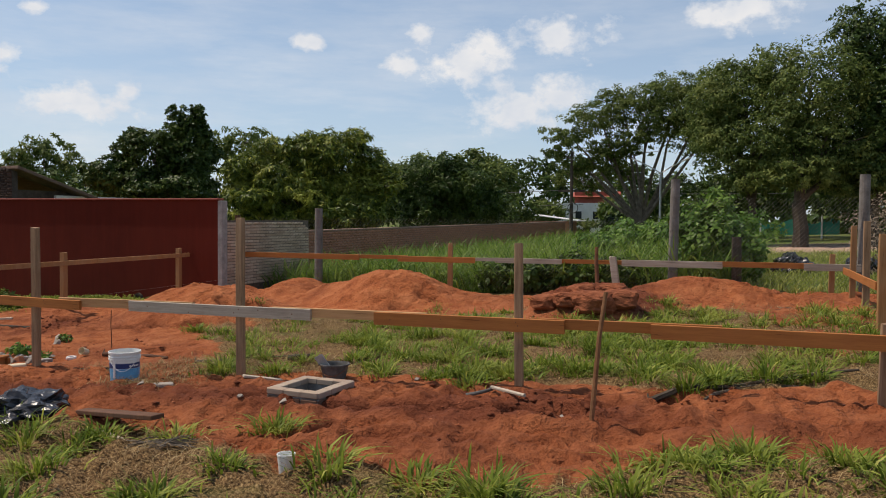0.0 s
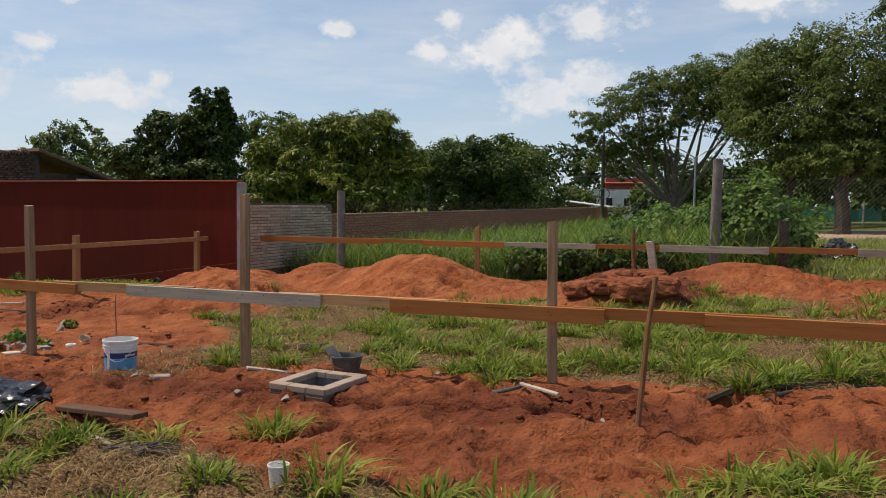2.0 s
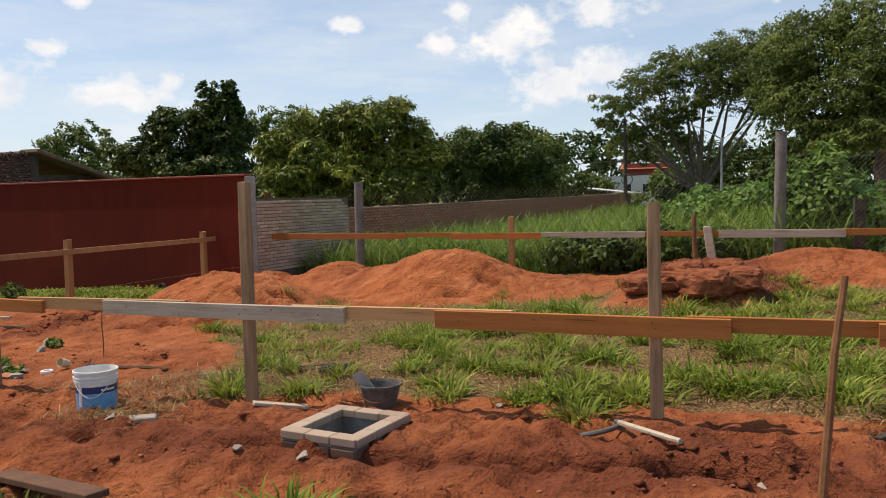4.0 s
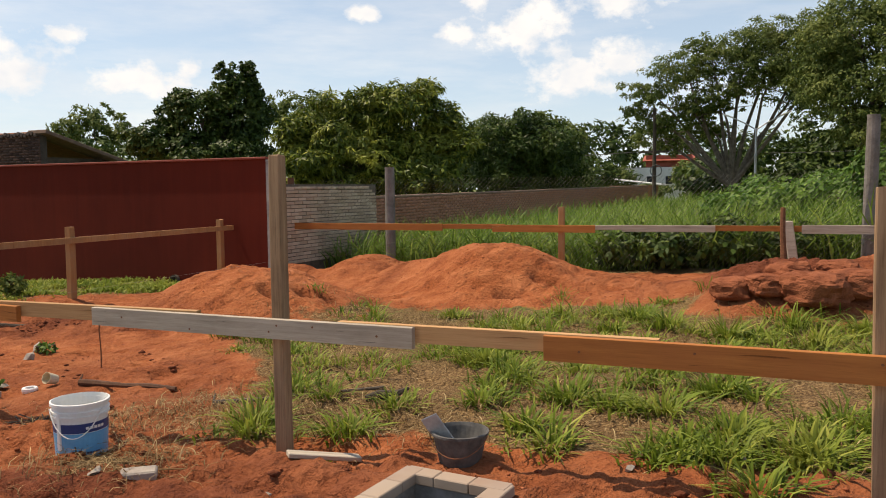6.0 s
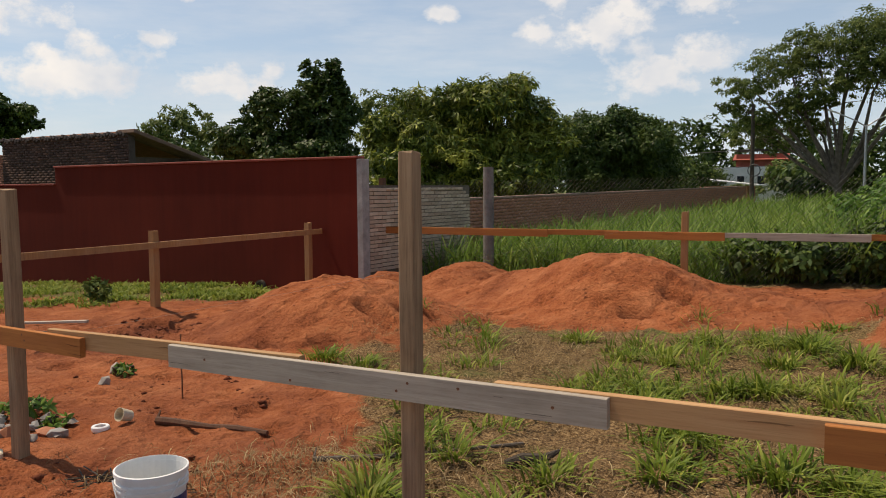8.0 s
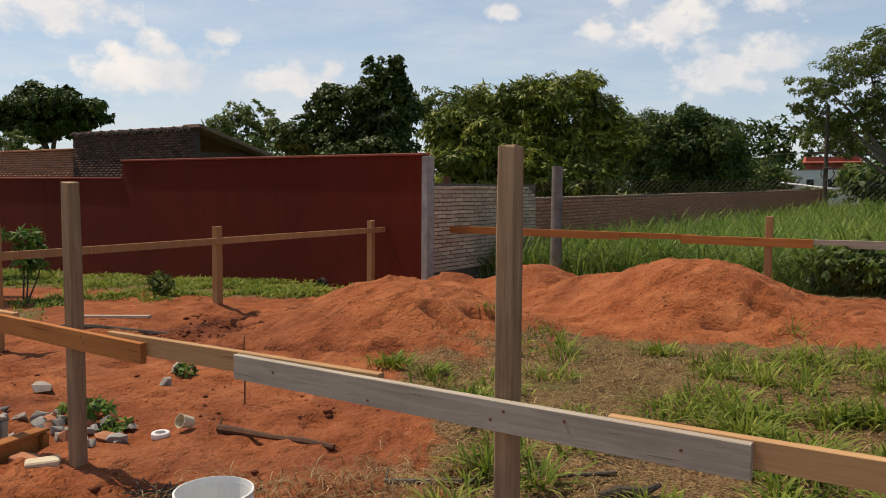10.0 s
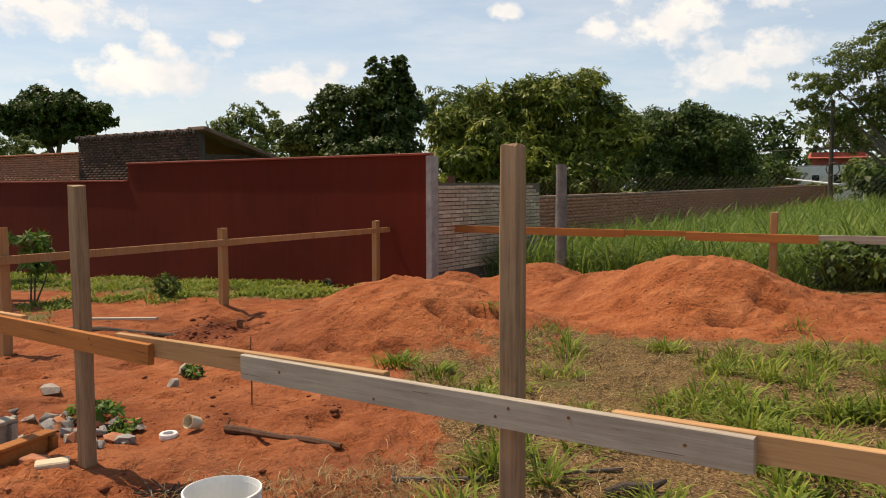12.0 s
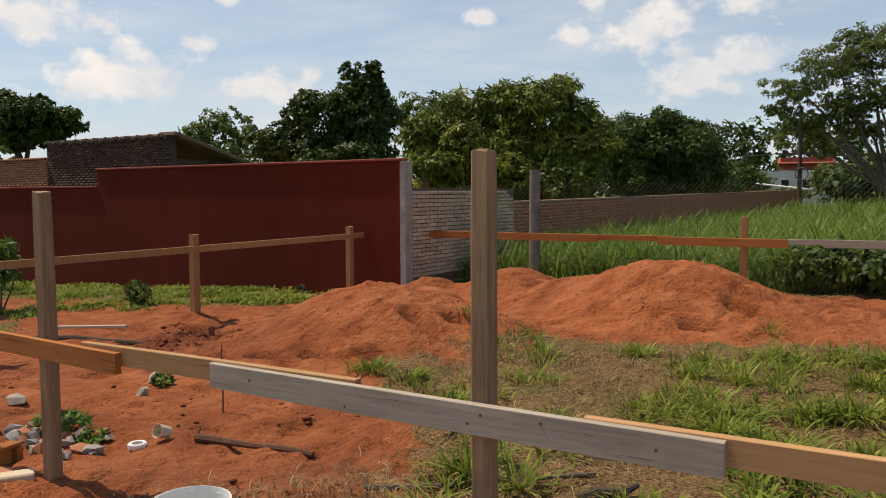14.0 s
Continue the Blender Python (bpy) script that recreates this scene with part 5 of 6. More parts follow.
lamp = thing("street_lamp", "tall steel street lamp with two raised arms", "street lamp", (-0.25, 46.6, 0.0))
lamp.scale = (0.86, 0.86, 0.87)
bm = bmesh.new()
tube(bm, [(0, 0, -0.2), (0, 0, 2.8), (0, 0, 5.4)], [0.11, 0.09, 0.07], 10)
part("pole", bm, STEEL, lamp)
for s in (-1, 1):
    bm = bmesh.new()
    tube(bm, [(0, 0, 5.3), (s * 0.7, 0, 5.75), (s * 1.5, 0, 6.15)], [0.05, 0.045, 0.04], 8)
    arm = part("arm", bm, STEEL, lamp)
    bm = bmesh.new()
    box(bm, -0.38, 0.38, -0.12, 0.12, -0.05, 0.05, 0.03, Matrix.Translation((s * 1.82, 0, 6.3)) @ Matrix.Rotation(radians(-s * 22), 4, "Y"))
    part("lamp_head", bm, PALE_METAL, arm)

pole = thing("utility_pole", "dark wooden utility pole with a crossarm", "utility pole", (-6.15, 47.1, -0.2))
bm = bmesh.new()
tube(bm, [(0, 0, -0.3), (0, 0, 3), (0, 0, 6.4)], [0.14, 0.12, 0.10], 9)
part("shaft", bm, BARK_DARK, pole)
part("crossarm", boxed(-0.9, 0.9, -0.06, 0.06, 3.65, 3.78), BARK_DARK, pole)
bm = bmesh.new()
tube(bm, [(0.12 + 0.35 * math.cos(a), -0.1, 2.55 + 0.35 * math.sin(a)) for a in np.linspace(0, 2 * math.pi, 13)], [0.035] * 13, 6, False)
part("cable_coil", bm, RUBBER, pole)
wires = thing("overhead_wires", "thin black overhead wires strung from pole to pole", "wire", (0, 0, 0))
for k, (z0, z1) in enumerate(((3.6, 4.6), (3.6, 4.9), (2.6, 3.8))):
    bm = bmesh.new()
    a, b = Vector((-6.15 + 0.4 * k, 47.1, z0)), Vector((-48 + k, 62, z1))
    tube(bm, [a.lerp(b, t) - Vector((0, 0, 2.4 * t * (1 - t))) for t in np.linspace(0, 1, 15)], [0.016] * 15, 5)
    part("wire", bm, RUBBER, wires)
bm = bmesh.new()
a, b = Vector((-0.2, 56, 3.6)), Vector((24, 40, 4.2))
tube(bm, [a.lerp(b, t) - Vector((0, 0, 1.6 * t * (1 - t))) for t in np.linspace(0, 1, 15)], [0.016] * 15, 5)
part("wire", bm, RUBBER, wires)

goal = thing("netted_goal", "green shade net stretched between pale posts across the road", "net", (6.0, 53.4, 0.35))
for x in (0.0, 2.6, 3.9):
    bm = bmesh.new()
    tube(bm, [(x, 0, -0.1), (x, 0, 1.7)], [0.06, 0.05], 8)
    part("post", bm, PALE_METAL, goal)
V, F = [], []
for i in range(25):
    t = i / 24
    sag = 0.35 * math.sin(t * math.pi * 2.2) ** 2
    V += [(-0.2 + 5.2 * t, 0.12 * math.sin(9 * t), 0.25 + 0.1 * t), (-0.2 + 5.2 * t, 0.05 + 0.1 * math.cos(8 * t), 1.35 - sag + 0.1 * t)]
    if i:
        F.append((2 * i - 2, 2 * i, 2 * i + 1, 2 * i - 1))
mesh_np("net", np.array(V), [np.array(F)], NET_GREEN, goal)


# ---------------------------------------------------------------- things on the lot
def lumpy(bm, r, sx, sy, sz, rough, seed, sub=3):
    res = bmesh.ops.create_icosphere(bm, subdivisions=sub, radius=r)
    for v in res["verts"]:
        n = noise.fractal(v.co * (2.2 / r) + Vector((seed * 3.1, seed, 0)), 1.0, 2.0, 3)
        v.co *= 1 + rough * n
        v.co.x, v.co.y, v.co.z = v.co.x * sx, v.co.y * sy, v.co.z * sz
    return res["verts"]


def manhole():
    mx, my, mw, mh = MANHOLE
    m = thing("manhole_box", "square brick inspection chamber with a mortared rim, open top", "inspection chamber", (mx, my, 0.0), -4)
    t = 0.065
    plaster = mottled("chamber_plaster", (0.13, 0.125, 0.115), (0.30, 0.29, 0.27), 9, 0.9, 0.4, 0.004)
    for name, b in (("inner_wall", (-mw, mw, -mh, -mh + t)), ("inner_wall", (-mw, mw, mh - t, mh)), ("inner_wall", (-mw, -mw + t, -mh + t, mh - t)), ("inner_wall", (mw - t, mw, -mh + t, mh - t))):
        part(name, boxed(b[0], b[1], b[2], b[3], -0.55, 0.148), plaster, m)
    part("floor_slab", boxed(-mw + t, mw - t, -mh + t, mh - t, -0.46, -0.42), plaster, m)
    rim = brick_mat("chamber_brick", (0.28, 0.165, 0.10), (0.44, 0.34, 0.24), (0.34, 0.31, 0.28))
    chamber_side = brick_mat("chamber_side_brick", (0.10, 0.055, 0.035), (0.22, 0.13, 0.085), (0.09, 0.065, 0.05))
    r = random.Random(4)
    for side in range(4):
        long = 2 * (mw if side % 2 == 0 else mh)
        n = 3
        for k in range(n):
            a = -long / 2 + k * long / n
            bm = bmesh.new()
            box(bm, a + 0.0015, a + long / n - 0.0015, -0.012, t + 0.012, -0.03, 0.014 + r.uniform(0, 0.004), 0.004)
            ob = part("brick", bm, rim, m)
            off = (0, -mh, 0.148) if side == 0 else (mw, 0, 0.148) if side == 1 else (0, mh, 0.148) if side == 2 else (-mw, 0, 0.148)
            ob.matrix_basis = pose(*off, 0, 0, 90 * side)
        for row in range(2):
            for k in range(3):
                a = -long / 2 + (k - 0.5 * (row % 2)) * long / 3
                a0, a1 = max(a, -long / 2) + 0.005, min(a + long / 3, long / 2) - 0.005
                if a1 - a0 > 0.03:
                    bm = bmesh.new()
                    box(bm, a0, a1, -0.010 - r.uniform(0, 0.008), 0.01, 0, 0.052, 0.006)
                    ob = part("brick", bm, chamber_side, m)
                    ob.matrix_basis = pose(0 if side % 2 == 0 else (mw if side == 1 else -mw), (-mh if side == 0 else mh) if side % 2 == 0 else 0, 0.052 - 0.06 * row, 0, 0, 90 * side)
    return m


manhole()


def paint_bucket(x, y):
    z = gz(x, y) + 0.002
    b = thing("paint_bucket", "white plastic paint bucket with a blue label, empty", "bucket", (x, y, z), 35)
    b.scale = (1.10, 1.10, (0.250 - z) / 0.347)
    bm = bmesh.new()
    prof = [(0.0, 0.002), (0.112, 0.002), (0.116, 0.01), (0.124, 0.20), (0.127, 0.262), (0.135, 0.264), (0.135, 0.274), (0.128, 0.277), (0.128, 0.287), (0.136, 0.289), (0.136, 0.299), (0.129, 0.302), (0.129, 0.325), (0.138, 0.328), (0.138, 0.345), (0.131, 0.347), (0.126, 0.26), (0.113, 0.02), (0.0, 0.018)]
    lathe(bm, prof, 36)
    bmesh.ops.remove_doubles(bm, verts=bm.verts, dist=1e-5)
    part("body", bm, PLASTIC_WHITE, b, smooth=False)
    for name, z0, z1, mat in (("label_band", 0.018, 0.175, PLASTIC_BLUE), ("label_band", 0.178, 0.232, PLASTIC_NAVY)):
        bm = bmesh.new()
        rr = lambda z: 0.1157 + (z - 0.01) * (0.0105 / 0.19) * 0.78 + 0.0028
        lathe(bm, [(rr(z0), z0), (rr(z1), z1)], 36)
        part(name, bm, mat, b)
    # unreadable lettering as plain bars
    for z, w, hgt in ((0.205, 0.05, 0.016), (0.06, 0.035, 0.012)):
        bm = bmesh.new()
        for k in range(5):
            a = -1.15 + k * w * 3
            v = [bm.verts.new((0.1295 * math.cos(q), 0.1295 * math.sin(q), zz)) for q, zz in ((a, z - hgt / 2), (a + w * 2.4, z - hgt / 2), (a + w * 2.4, z + hgt / 2), (a, z + hgt / 2))]
            bm.faces.new(v)
        part("lettering", bm, PLASTIC_WHITE if z > 0.1 else PLASTIC_NAVY, b)
    bm = bmesh.new()
    pts = [(0.139 * math.cos(q), 0.139 * math.sin(q) - 0.004, 0.315 - 0.16 * math.sin((q - 3.6) / 2.2 * math.pi)) for q in np.linspace(3.6, 5.8, 15)]
    tube(bm, pts, [0.003] * 15, 6)
    part("handle", bm, PLASTIC_WHITE, b)
    bm = bmesh.new()
    box(bm, -0.012, 0.012, -0.006, 0.006, 0.08, 0.30, 0.004)
    o = part("drip", bm, PLASTIC_WHITE, b, "white paint run down the side")
    o.matrix_basis = pose(0.128 * math.cos(4.1), 0.128 * math.sin(4.1), 0, 0, 0, math.degrees(4.1) + 90)
    return b


paint_bucket(-1.08, -0.36)


def mortar_pail(x, y):
    p = thing("mortar_pail", "grey rubber builder's pail caked with cement", "pail", (x, y, gz(x, y) + 0.004), 20)
    p.scale = (1.0, 1.0, 0.84)
    bm = bmesh.new()
    lathe(bm, [(0.0, 0.002), (0.095, 0.002), (0.10, 0.012), (0.132, 0.175), (0.142, 0.178), (0.142, 0.192), (0.133, 0.194), (0.126, 0.175), (0.092, 0.02), (0.0, 0.018)], 32)
    bmesh.ops.remove_doubles(bm, verts=bm.verts, dist=1e-5)
    part("body", bm, RUBBER, p)
    bm = bmesh.new()
    lathe(bm, [(0.0, 0.055), (0.06, 0.06), (0.104, 0.075)], 24)
    part("cement", bm, CEMENT, p, "dried grey cement in the bottom")
    bm = bmesh.new()
    tube(bm, [(0.146 * math.cos(q), 0.146 * math.sin(q), 0.18 - 0.10 * math.sin((q - 3.3) / 2.6 * math.pi)) for q in np.linspace(3.3, 5.9, 13)], [0.003] * 13, 6)
    part("handle", bm, RUST, p, "rusty wire handle")
    return p


mortar_pail(1.0, 0.05)
f = thing("mortar_float", "pale wooden plasterer's float leaning in a pail", "float", (0.95, 0.02, gz(1.0, 0.05) + 0.10))
bm = bmesh.new()
box(bm, -0.045, 0.045, -0.006, 0.006, 0.0, 0.17, 0.003, Matrix.Rotation(radians(-28), 4, "Y") @ Matrix.Rotation(radians(20), 4, "X"))
part("blade", bm, CEMENT, f)


def loose_plank(name, label, p0, p1, w, t, mat, tilt=0.0):
    a, b = Vector((*p0, gz(*p0) + t)), Vector((*p1, gz(*p1) + t))
    d = b - a
    o = thing(name, label, "plank", a, 0)
    bm = bmesh.new()
    box(bm, 0, d.length, -w / 2, w / 2, -t * 0.8, t * 0.3, min(0.004, t / 4))
    ob = part("plank", bm, mat, o)
    ob.matrix_basis = Matrix.Rotation(math.atan2(d.y, d.x), 4, "Z") @ Matrix.Rotation(-math.asin(d.z / d.length), 4, "Y") @ Matrix.Rotation(radians(tilt), 4, "X")
    return o


loose_plank("short_plank", "short pale weathered plank lying on red soil", (0.22, -0.27), (0.47, 0.0), 0.07, 0.022, WOOD_GREY)
loose_plank("old_plank", "dark damp plank half sunk in the grass", (-0.20, -1.78), (0.72, -2.02), 0.11, 0.03, WOOD_DARK)
loose_plank("old_plank", "pale split batten beside a sunken plank", (0.15, -1.98), (0.55, -2.10), 0.03, 0.02, WOOD_GREY)


def stick(name, label, pts, r0, r1, mat, twig=True, sink=0.0):
    o = thing(name, label, "stick", (pts[0][0], pts[0][1], gz(*pts[0])))
    base = Vector(o.location)
    bm = bmesh.new()
    n = len(pts)
    z0, z1 = gz(*pts[0]), gz(*pts[-1])
    a, b = pts[0], pts[-1]
    lift = max(gz(a[0] + (b[0] - a[0]) * t, a[1] + (b[1] - a[1]) * t) - (z0 + (z1 - z0) * t) for t in np.linspace(0, 1, 9)) if n == 2 else 0.0
    P = [Vector((x, y, max(gz(x, y) - 0.01, z0 + (z1 - z0) * i / (n - 1)) + lift * 0.9 + r0 * 0.9)) - base for i, (x, y) in enumerate(pts)]
    tube(bm, P, [r0 + (r1 - r0) * i / (n - 1) + (0.15 * r0 * math.sin(2.3 * i) if n > 2 else 0.0) for i in range(n)], 7)
    if twig:
        tube(bm, [P[0], P[0] + Vector((-0.02, 0.05, 0.05))], [r0 * 0.5, r0 * 0.25], 5)
    part("shaft", bm, mat, o)
    return o


stick("dry_stick", "dark dry stick lying on bare soil", [(-2.52, 0.86), (-2.40, 0.90), (-2.15, 0.95), (-1.95, 1.0), (-1.74, 1.05)], 0.026, 0.018, WOOD_DARK)
stick("pale_stick", "straight pale stick lying beside a dug hole", [(2.62, -0.24), (2.98, -0.56)], 0.016, 0.014, WOOD_GREY, False, -0.03)
stick("branch", "long dry branch lying in thatch", [(-1.05, 0.66), (-0.75, 0.85), (-0.45, 1.10), (-0.15, 1.38)], 0.016, 0.009, BARK)
stick("branch", "twisted dark uprooted branch in the grass", [(3.86, 0.02), (4.10, 0.28), (4.45, 0.42), (4.8, 0.72), (5.15, 0.98), (5.5, 1.12)], 0.030, 0.014, BARK_DARK)
stick("branch", "thin crooked branch beside an uprooted one", [(4.0, 0.0), (4.35, 0.20), (4.65, 0.55), (5.0, 0.72)], 0.016, 0.008, BARK)
stick("batten", "damp batten lying at the verge", [(-8.1, 2.6), (-7.3, 3.0), (-6.4, 3.4)], 0.03, 0.03, BARK_DARK, False)

hose = thing("rubber_strip", "black curved strip of old tyre rubber in the soil", "tyre piece", (2.40, -0.22, gz(2.40, -0.22)))
bm = bmesh.new()
pts = [(0.22 * math.cos(a), 0.14 * math.sin(a), 0.02 + 0.05 * max(0, math.cos(a))) for a in np.linspace(-2.9, 0.6, 16)]
tube(bm, pts, [0.015] * 16, 8)
part("strip", bm, RUBBER, hose)

cup = thing("plastic_cup", "small white plastic pot lying upright in grass", "pot", (2.04, -2.48, gz(2.04, -2.48)), 0)
bm = bmesh.new()
lathe(bm, [(0.0, 0.002), (0.042, 0.002), (0.052, 0.105), (0.055, 0.107), (0.055, 0.116), (0.050, 0.116), (0.040, 0.01), (0.0, 0.008)], 24)
bmesh.ops.remove_doubles(bm, verts=bm.verts, dist=1e-5)
part("body", bm, PLASTIC_WHITE, cup)
lid = thing("tape_roll", "white plastic ring lying on bare soil", "ring", (-2.76, 0.62, gz(-2.76, 0.62)))
bm = bmesh.new()
lathe(bm, [(0.032, 0.0), (0.052, 0.0), (0.056, 0.012), (0.056, 0.030), (0.050, 0.036), (0.034, 0.034), (0.032, 0.0)], 24)
part("ring", bm, PLASTIC_WHITE, lid)
cl = thing("broken_cup", "broken cream cup lying on its side", "cup", (-2.70, 0.80, gz(-2.70, 0.80)))
bm = bmesh.new()
lathe(bm, [(0.0, 0.0), (0.035, 0.0), (0.045, 0.09), (0.042, 0.09), (0.032, 0.008), (0.0, 0.006)], 18)
bmesh.ops.remove_doubles(bm, verts=bm.verts, dist=1e-5)
bmesh.ops.transform(bm, matrix=Matrix.Translation((0, 0, 0.04)) @ Matrix.Rotation(radians(70), 4, "X"), verts=bm.verts)
part("body", bm, CREAM, cl)


def sheet_heap(name, label, x, y, sx, sy, sz, seed):
    o = thing(name, label, "plastic sheet", (x, y, gz(x, y)))
    bm = bmesh.new()
    lumpy(bm, 1.0, sx, sy, sz, 0.42, seed, 4)
    for v in bm.verts:
        v.co.z = max(v.co.z + sz * 0.35, -0.03)
    part("sheet", bm, POLY, o, smooth=False)
    return o


sheet_heap("plastic_sheet", "crumpled black plastic sheet lying at the grass edge", -0.80, -1.82, 0.36, 0.30, 0.14, 2)
sheet_heap("rubbish_bag", "full black rubbish bag on the grass", 5.75, 15.8, 0.36, 0.34, 0.36, 5)
sheet_heap("rubbish_bag", "smaller black rubbish bag on the grass", 6.15, 15.7, 0.25, 0.25, 0.24, 6)
sheet_heap("rubbish_bag", "black rubbish bag with a grey bundle", 7.35, 15.2, 0.40, 0.34, 0.30, 7)


def rock(name, label, x, y, s, mat, seed, cat="stone"):
    o = thing(name, label, cat, (x, y, gz(x, y)))
    bm = bmesh.new()
    q = random.Random(seed * 17 + int(1000 * s))
    for _ in range(13):
        d = Vector((q.gauss(0, 1), q.gauss(0, 1), q.gauss(0, 1))).normalized() * s * q.uniform(0.75, 1.15)
        bm.verts.new((d.x * 1.25, d.y * 0.9, d.z * 0.7 + s * 0.4))
    hull = bmesh.ops.convex_hull(bm, input=bm.verts)
    bmesh.ops.delete(bm, geom=[v for v in hull["geom_interior"] if isinstance(v, bmesh.types.BMVert)], context="VERTS")
    ob = part("stone", bm, mat, o)
    ob.rotation_euler = (0, 0, seed * 1.3)
    return o


r = random.Random(9)
for i in range(48):
    rock("rubble_stone", "broken grey rubble stone in a loose pile", -3.52 + max(-0.6, min(0.55, r.gauss(0, 0.28))), 0.40 + r.gauss(0, 0.13), r.uniform(0.02, 0.065), r.choice((STONE, CONCRETE_DARK, CONCRETE, CLAY)), i + 1)
for x, y, s in ((-2.95, 0.22, 0.06), (-3.05, 0.62, 0.045), (-4.3, 1.9, 0.08), (-3.9, 1.5, 0.06), (-2.95, 0.45, 0.03), (-0.55, -0.75, 0.035), (0.35, -0.62, 0.03), (1.25, -1.25, 0.035), (0.9, -1.3, 0.03), (3.35, -0.98, 0.035), (1.8, 0.12, 0.03), (-4.6, 0.9, 0.09), (2.25, 0.45, 0.035)):
    rock("loose_stone", "small pale stone lying on red soil", x, y, s, STONE, int(100 * s) + 3)
for x, y, rz, m in ((-3.02, -0.06, 15, CLAY), (-2.78, -0.10, 60, CREAM), (-3.45, 0.12, 40, CEMENT), (-0.40, -0.62, 40, STONE)):
    o = thing("brick_piece", "loose pale brick piece on the soil", "brick", (x, y, gz(x, y)), rz)
    part("body", boxed(-0.085, 0.085, -0.05, 0.05, -0.01, 0.04, 0.008), m, o)


def form_panel(x, y, length, top, mat, label, lean=0.0):
    """A long shuttering board on edge with a flange, ending at (x, y), as stacked beside the rail."""
    zb = gz(x, y) - 0.04
    o = thing("shuttering_board", label, "formwork", (x, y, zb), 14, group="stacked shuttering")
    h = top - zb
    part("web", boxed(-0.016, 0.016, -length, 0, 0, h - 0.026, 0.003), mat, o)
    part("flange", boxed(-0.055, 0.035, -length + 0.002, -0.002, h - 0.024, h, 0.004), mat, o)
    part("end_cleat", boxed(0.017, 0.05, -0.05, -0.006, 0.03, h - 0.028, 0.003), mat, o)
    o.rotation_euler = (0, radians(lean), radians(14))
    return o


form_panel(-3.22, 0.15, 3.0, -0.02, WOOD_NEW, "long orange shuttering board on edge on the soil")
form_panel(-3.52, 0.06, 2.8, 0.03, WOOD_GREY, "long grey cement-stained shuttering board", 4)
form_panel(-3.97, 0.03, 2.8, 0.03, WOOD_GREY, "long grey cement-stained shuttering board", -3)
form_panel(-4.47, 0.05, 2.8, 0.03, WOOD_GREY, "long grey cement-stained shuttering board", 3)
for x, y in ((-4.45, -0.05), (-4.75, 0.05)):
    o = thing("wood_offcut", "grey wooden offcut leaning on stacked shuttering", "offcut", (x, y, gz(x, y)), 30)
    bm = bmesh.new()
    box(bm, -0.045, 0.045, -0.015, 0.015, 0, 0.42, 0.004, Matrix.Rotation(radians(24), 4, "Y") @ Matrix.Rotation(radians(-14), 4, "X"))
    part("offcut", bm, WOOD_GREY, o)

# string lines from the rails
line = thing("string_line", "thin setting-out string tied between the rails", "string", (0, 0, 0))
for a, b in (((-1.98, 0.0, 0.70), (-1.9, 8.8, 0.77)),):
    bm = bmesh.new()
    tube(bm, [a, b], [0.0007, 0.0007], 4)
    part("string", bm, WOOD_GREY, line)
stake("iron_rod", "thin rusty iron rod standing in bare soil", (-2.95, 1.45, gz(-2.95, 1.45)), (-2.94, 1.45, 0.36), 0.006, RUST)


def earth_clod(x, y, sx, sy, sz, seed):
    """A large broken block of dug earth with crumbled edges."""
    o = thing("earth_clod", "large dark clod of dug red earth in the grass", "soil", (x, y, gz(x, y)), seed * 37, group="dug clods")
    q = random.Random(seed)
    bm = bmesh.new()
    bmesh.ops.create_icosphere(bm, subdivisions=4, radius=1.0)
    for v in bm.verts:
        c = v.co.copy()
        c = Vector([math.copysign(abs(t) ** 0.62, t) for t in c])
        n = noise.fractal(c * 1.5 + Vector((seed * 5.3, 0, 0)), 1.0, 2.0, 4) * 0.16 + noise.fractal(c * 5 + Vector((0, seed, 0)), 0.8, 2.0, 3) * 0.05
        c *= 1 + n
        v.co = Vector((c.x * sx, c.y * sy, c.z * sz + sz * 0.55))
    part("clod", bm, CLOD_BLOCK, o)
    return o


# crumbs and clods of earth
def clods(n, area, size, seed, mat):
    q = np.random.default_rng(seed)
    x, y = q.uniform(area[0], area[1], n), q.uniform(area[2], area[3], n)
    keep = (turf_cover(x, y) < 0.55) & clear(x, y) & (fbm(x, y, 0.9, 71, 3) > -0.12)
    x, y = x[keep], y[keep]
    n = len(x)
    s = size * np.clip(q.lognormal(0, 0.5, n), 0.3, 2.2)
    octa = np.array([(1, 0, 0), (0.3, 0.95, 0), (-0.8, 0.6, 0), (-0.8, -0.6, 0), (0.3, -0.95, 0), (0.1, 0, 0.5), (0, 0, -0.6)])
    V = octa[None] * (1 + q.normal(0, 0.22, (n, 7, 3))) * s[:, None, None]
    a = q.random(n) * 6.28
    c, d = np.cos(a)[:, None], np.sin(a)[:, None]
    V = np.stack((V[..., 0] * c - V[..., 1] * d, V[..., 0] * d + V[..., 1] * c, V[..., 2]), -1)
    V = V + np.stack((x, y, ground_height(x, y) + s * 0.15), 1)[:, None]
    f = np.array([(0, 1, 5), (1, 2, 5), (2, 3, 5), (3, 4, 5), (4, 0, 5), (1, 0, 6), (2, 1, 6), (3, 2, 6), (4, 3, 6), (0, 4, 6)])
    F = (np.arange(n)[:, None, None] * 7 + f[None]).reshape(-1, 3)
    return mesh_np("soil_clods", V.reshape(-1, 3), [F], mat)


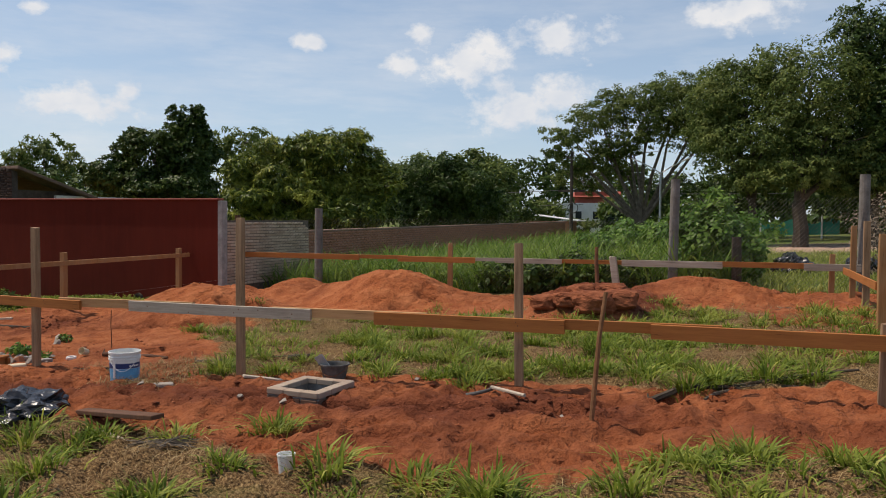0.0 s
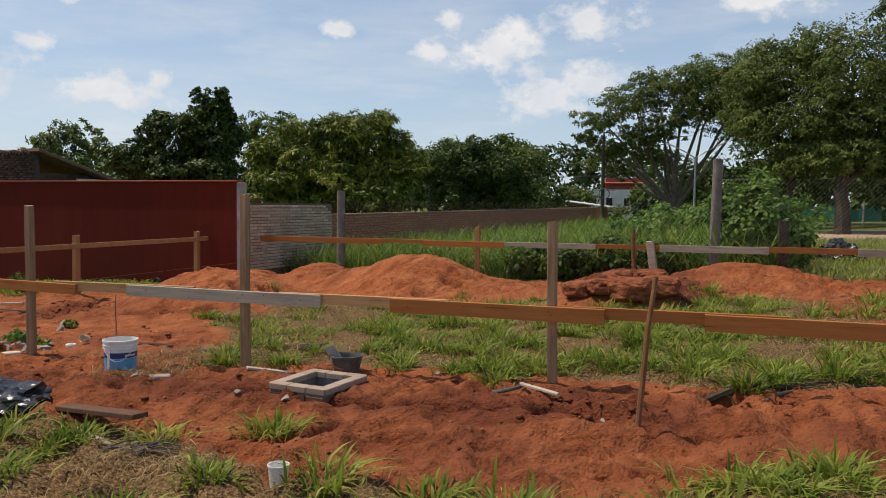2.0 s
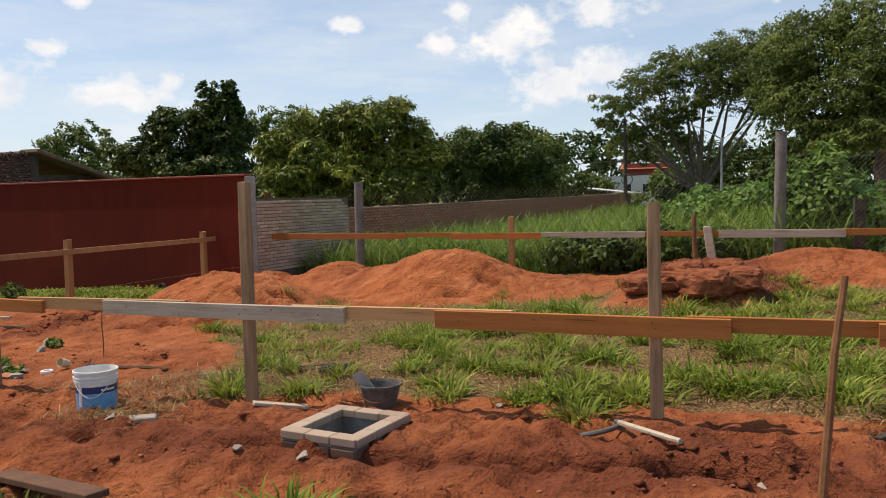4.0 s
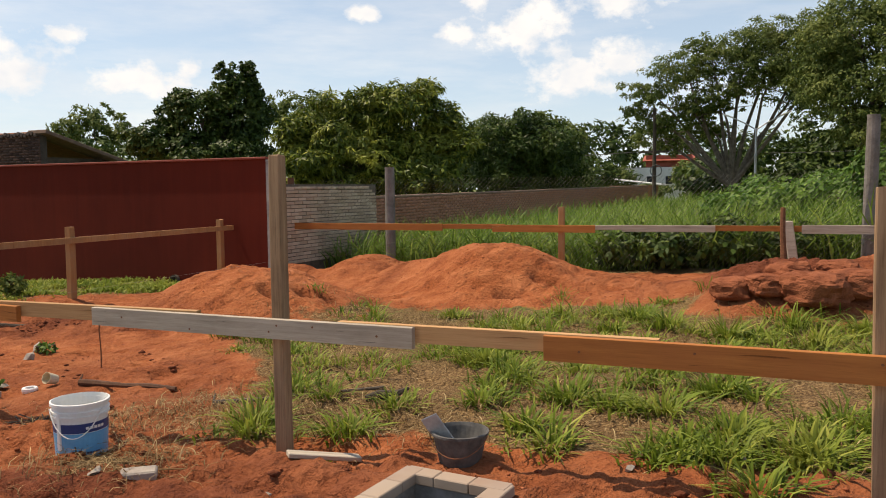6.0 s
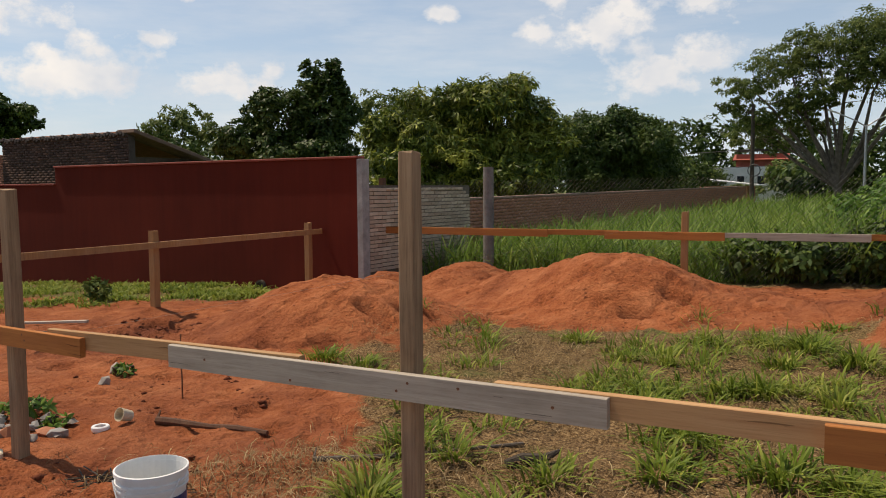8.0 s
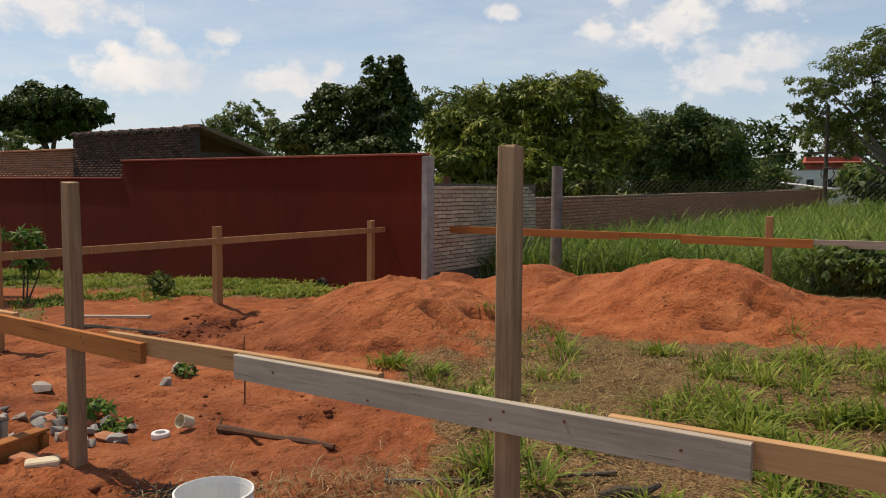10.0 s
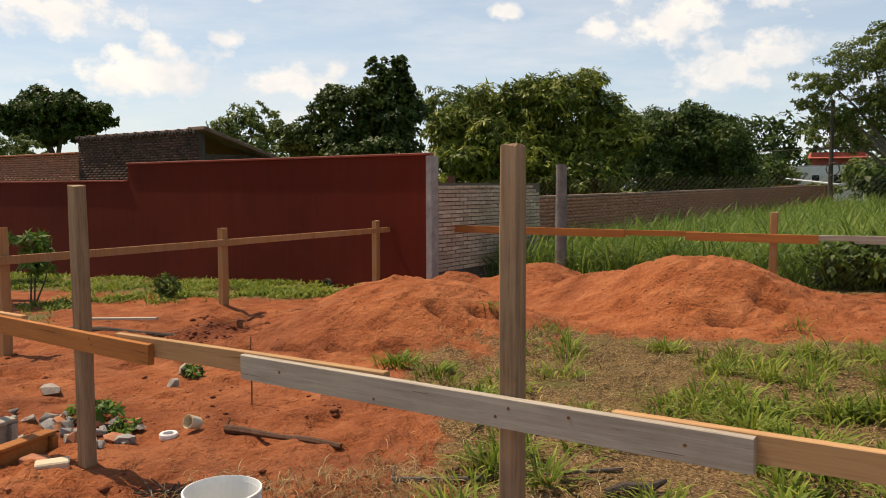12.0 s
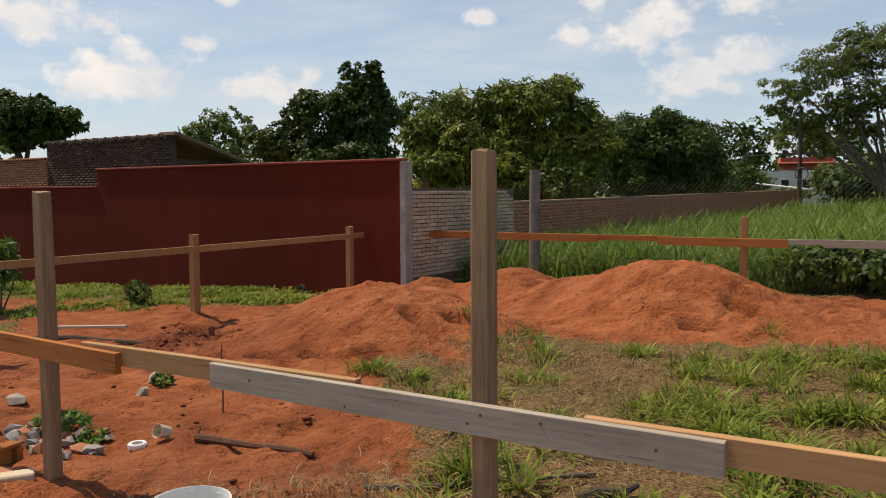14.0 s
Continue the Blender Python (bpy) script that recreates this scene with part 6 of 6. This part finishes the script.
CLOD = Mat("soil_clod", 0.95, 0.1)
CLOD.color(CLOD.ramp(CLOD.island(), ((0.0, (0.19, 0.058, 0.026)), (0.6, (0.32, 0.105, 0.048)), (1.0, (0.44, 0.165, 0.085)))))
CLOD.bump(CLOD.noise(60, 3), 0.6, 0.01)
CLOD = CLOD.m
# darker than CLOD, one colour for the damp clods and the scattered larger ones
CLOD_DARK = mottled("dark_clod", (0.075, 0.024, 0.013), (0.22, 0.070, 0.034), 14, 0.95, 0.6, 0.02, 0.1, world=True)
CLOD_BLOCK = mottled("broken_earth_block", (0.13, 0.040, 0.020), (0.34, 0.120, 0.058), 7, 0.95, 0.7, 0.02, 0.1, world=True)
for n, (x, y, sx, sy, sz) in enumerate(((1.85, 5.0, 0.18, 0.22, 0.12), (2.18, 4.95, 0.22, 0.20, 0.11), (2.60, 4.80, 0.30, 0.26, 0.16), (2.95, 5.0, 0.24, 0.24, 0.14), (2.36, 5.15, 0.20, 0.2, 0.16), (2.80, 5.3, 0.2, 0.2, 0.13))):
    earth_clod(x, y, sx, sy, sz, n + 2)
tagged(clods(9000, (-6.8, 6.2, -3.4, 8.4), 0.0075, 51, CLOD), "loose red soil crumbs and clods", "soil", kind="stuff")
tagged(clods(700, (-6.8, 6.2, -2.6, 2.4), 0.016, 52, CLOD_DARK), "larger clods of dug red earth", "soil", kind="stuff")
tagged(clods(120, (1.65, 3.35, 4.8, 6.5), 0.014, 54, CLOD_DARK), "broken damp clods on an earth heap", "soil", kind="stuff")
tagged(clods(150, (2.75, 3.75, -1.15, -0.35), 0.017, 56, CLOD_DARK), "dark wet crumbs dug from a hole", "soil", kind="stuff")
tagged(clods(300, (-6.9, -5.3, 2.5, 4.2), 0.020, 55, CLOD_DARK), "dark damp clods beside a pit", "soil", kind="stuff")


# brushwood, weeds and scraps
def brush_pile(name, label, x, y, n, length, mat, seed):
    o = thing(name, label, "twigs", (x, y, gz(x, y)))
    q = random.Random(seed)
    bm = bmesh.new()
    for _ in range(n):
        a = q.gauss(0.5, 0.7)
        c = Vector((q.gauss(0, length * 0.25), q.gauss(0, length * 0.15), q.uniform(0.008, 0.035)))
        d = Vector((math.cos(a), math.sin(a), q.uniform(-0.03, 0.08))) * length * q.uniform(0.3, 0.6)
        tube(bm, [c - d, c + Vector((q.gauss(0, 0.01), q.gauss(0, 0.01), 0.01)), c + d], [0.0045, 0.004, 0.002], 5)
    tagged(part("brushwood", bm, mat, o), kind="stuff")
    return o


brush_pile("twig_pile", "small pile of dry dark twigs on bare soil", -1.75, 0.02, 34, 0.42, BARK_DARK, 3)
brush_pile("twig_pile", "dry pale stalks beside the bucket", -0.74, -0.50, 70, 0.38, STRAW, 4)
brush_pile("twig_pile", "dead brown brush at the end of an earth heap", 5.25, 6.55, 40, 0.7, BARK, 5)
brush_pile("twig_pile", "brown dead weeds in the grass", 1.05, -2.35, 30, 0.28, BARK, 6)
shrub("weed", "green broad-leaved weed growing in rubble", (-3.5, 0.62, gz(-3.5, 0.62)), ((0, 0, 0.07, 0.17, 0.07),), 170, 0.075, 0.035, LEAF_BRIGHT, 61, 3)
shrub("weed", "green broad-leaved weed growing in rubble", (-3.12, 0.55, gz(-3.12, 0.55)), ((0, 0, 0.04, 0.10, 0.04),), 80, 0.065, 0.03, LEAF_BRIGHT, 62, 3)
shrub("weed", "small weed beside loose stones", (-4.15, 1.85, gz(-4.15, 1.85)), ((0, 0, 0.05, 0.10, 0.05),), 90, 0.06, 0.03, LEAF_BRIGHT, 63, 3)
o = thing("bark_piece", "curled dark piece of bark lying in thatch", "bark", (0.05, 1.05, gz(0.05, 1.05)), 40)
bm = bmesh.new()
tube(bm, [(-0.14, 0, 0.02), (-0.05, 0.01, 0.035), (0.06, 0, 0.03), (0.15, 0.02, 0.06)], [0.02, 0.03, 0.026, 0.01], 8)
part("bark", bm, BARK_DARK, o)
loose_plank("old_plank", "pale weathered batten lying at the verge", (-8.6, 3.55), (-7.4, 3.85), 0.06, 0.03, WOOD_GREY)
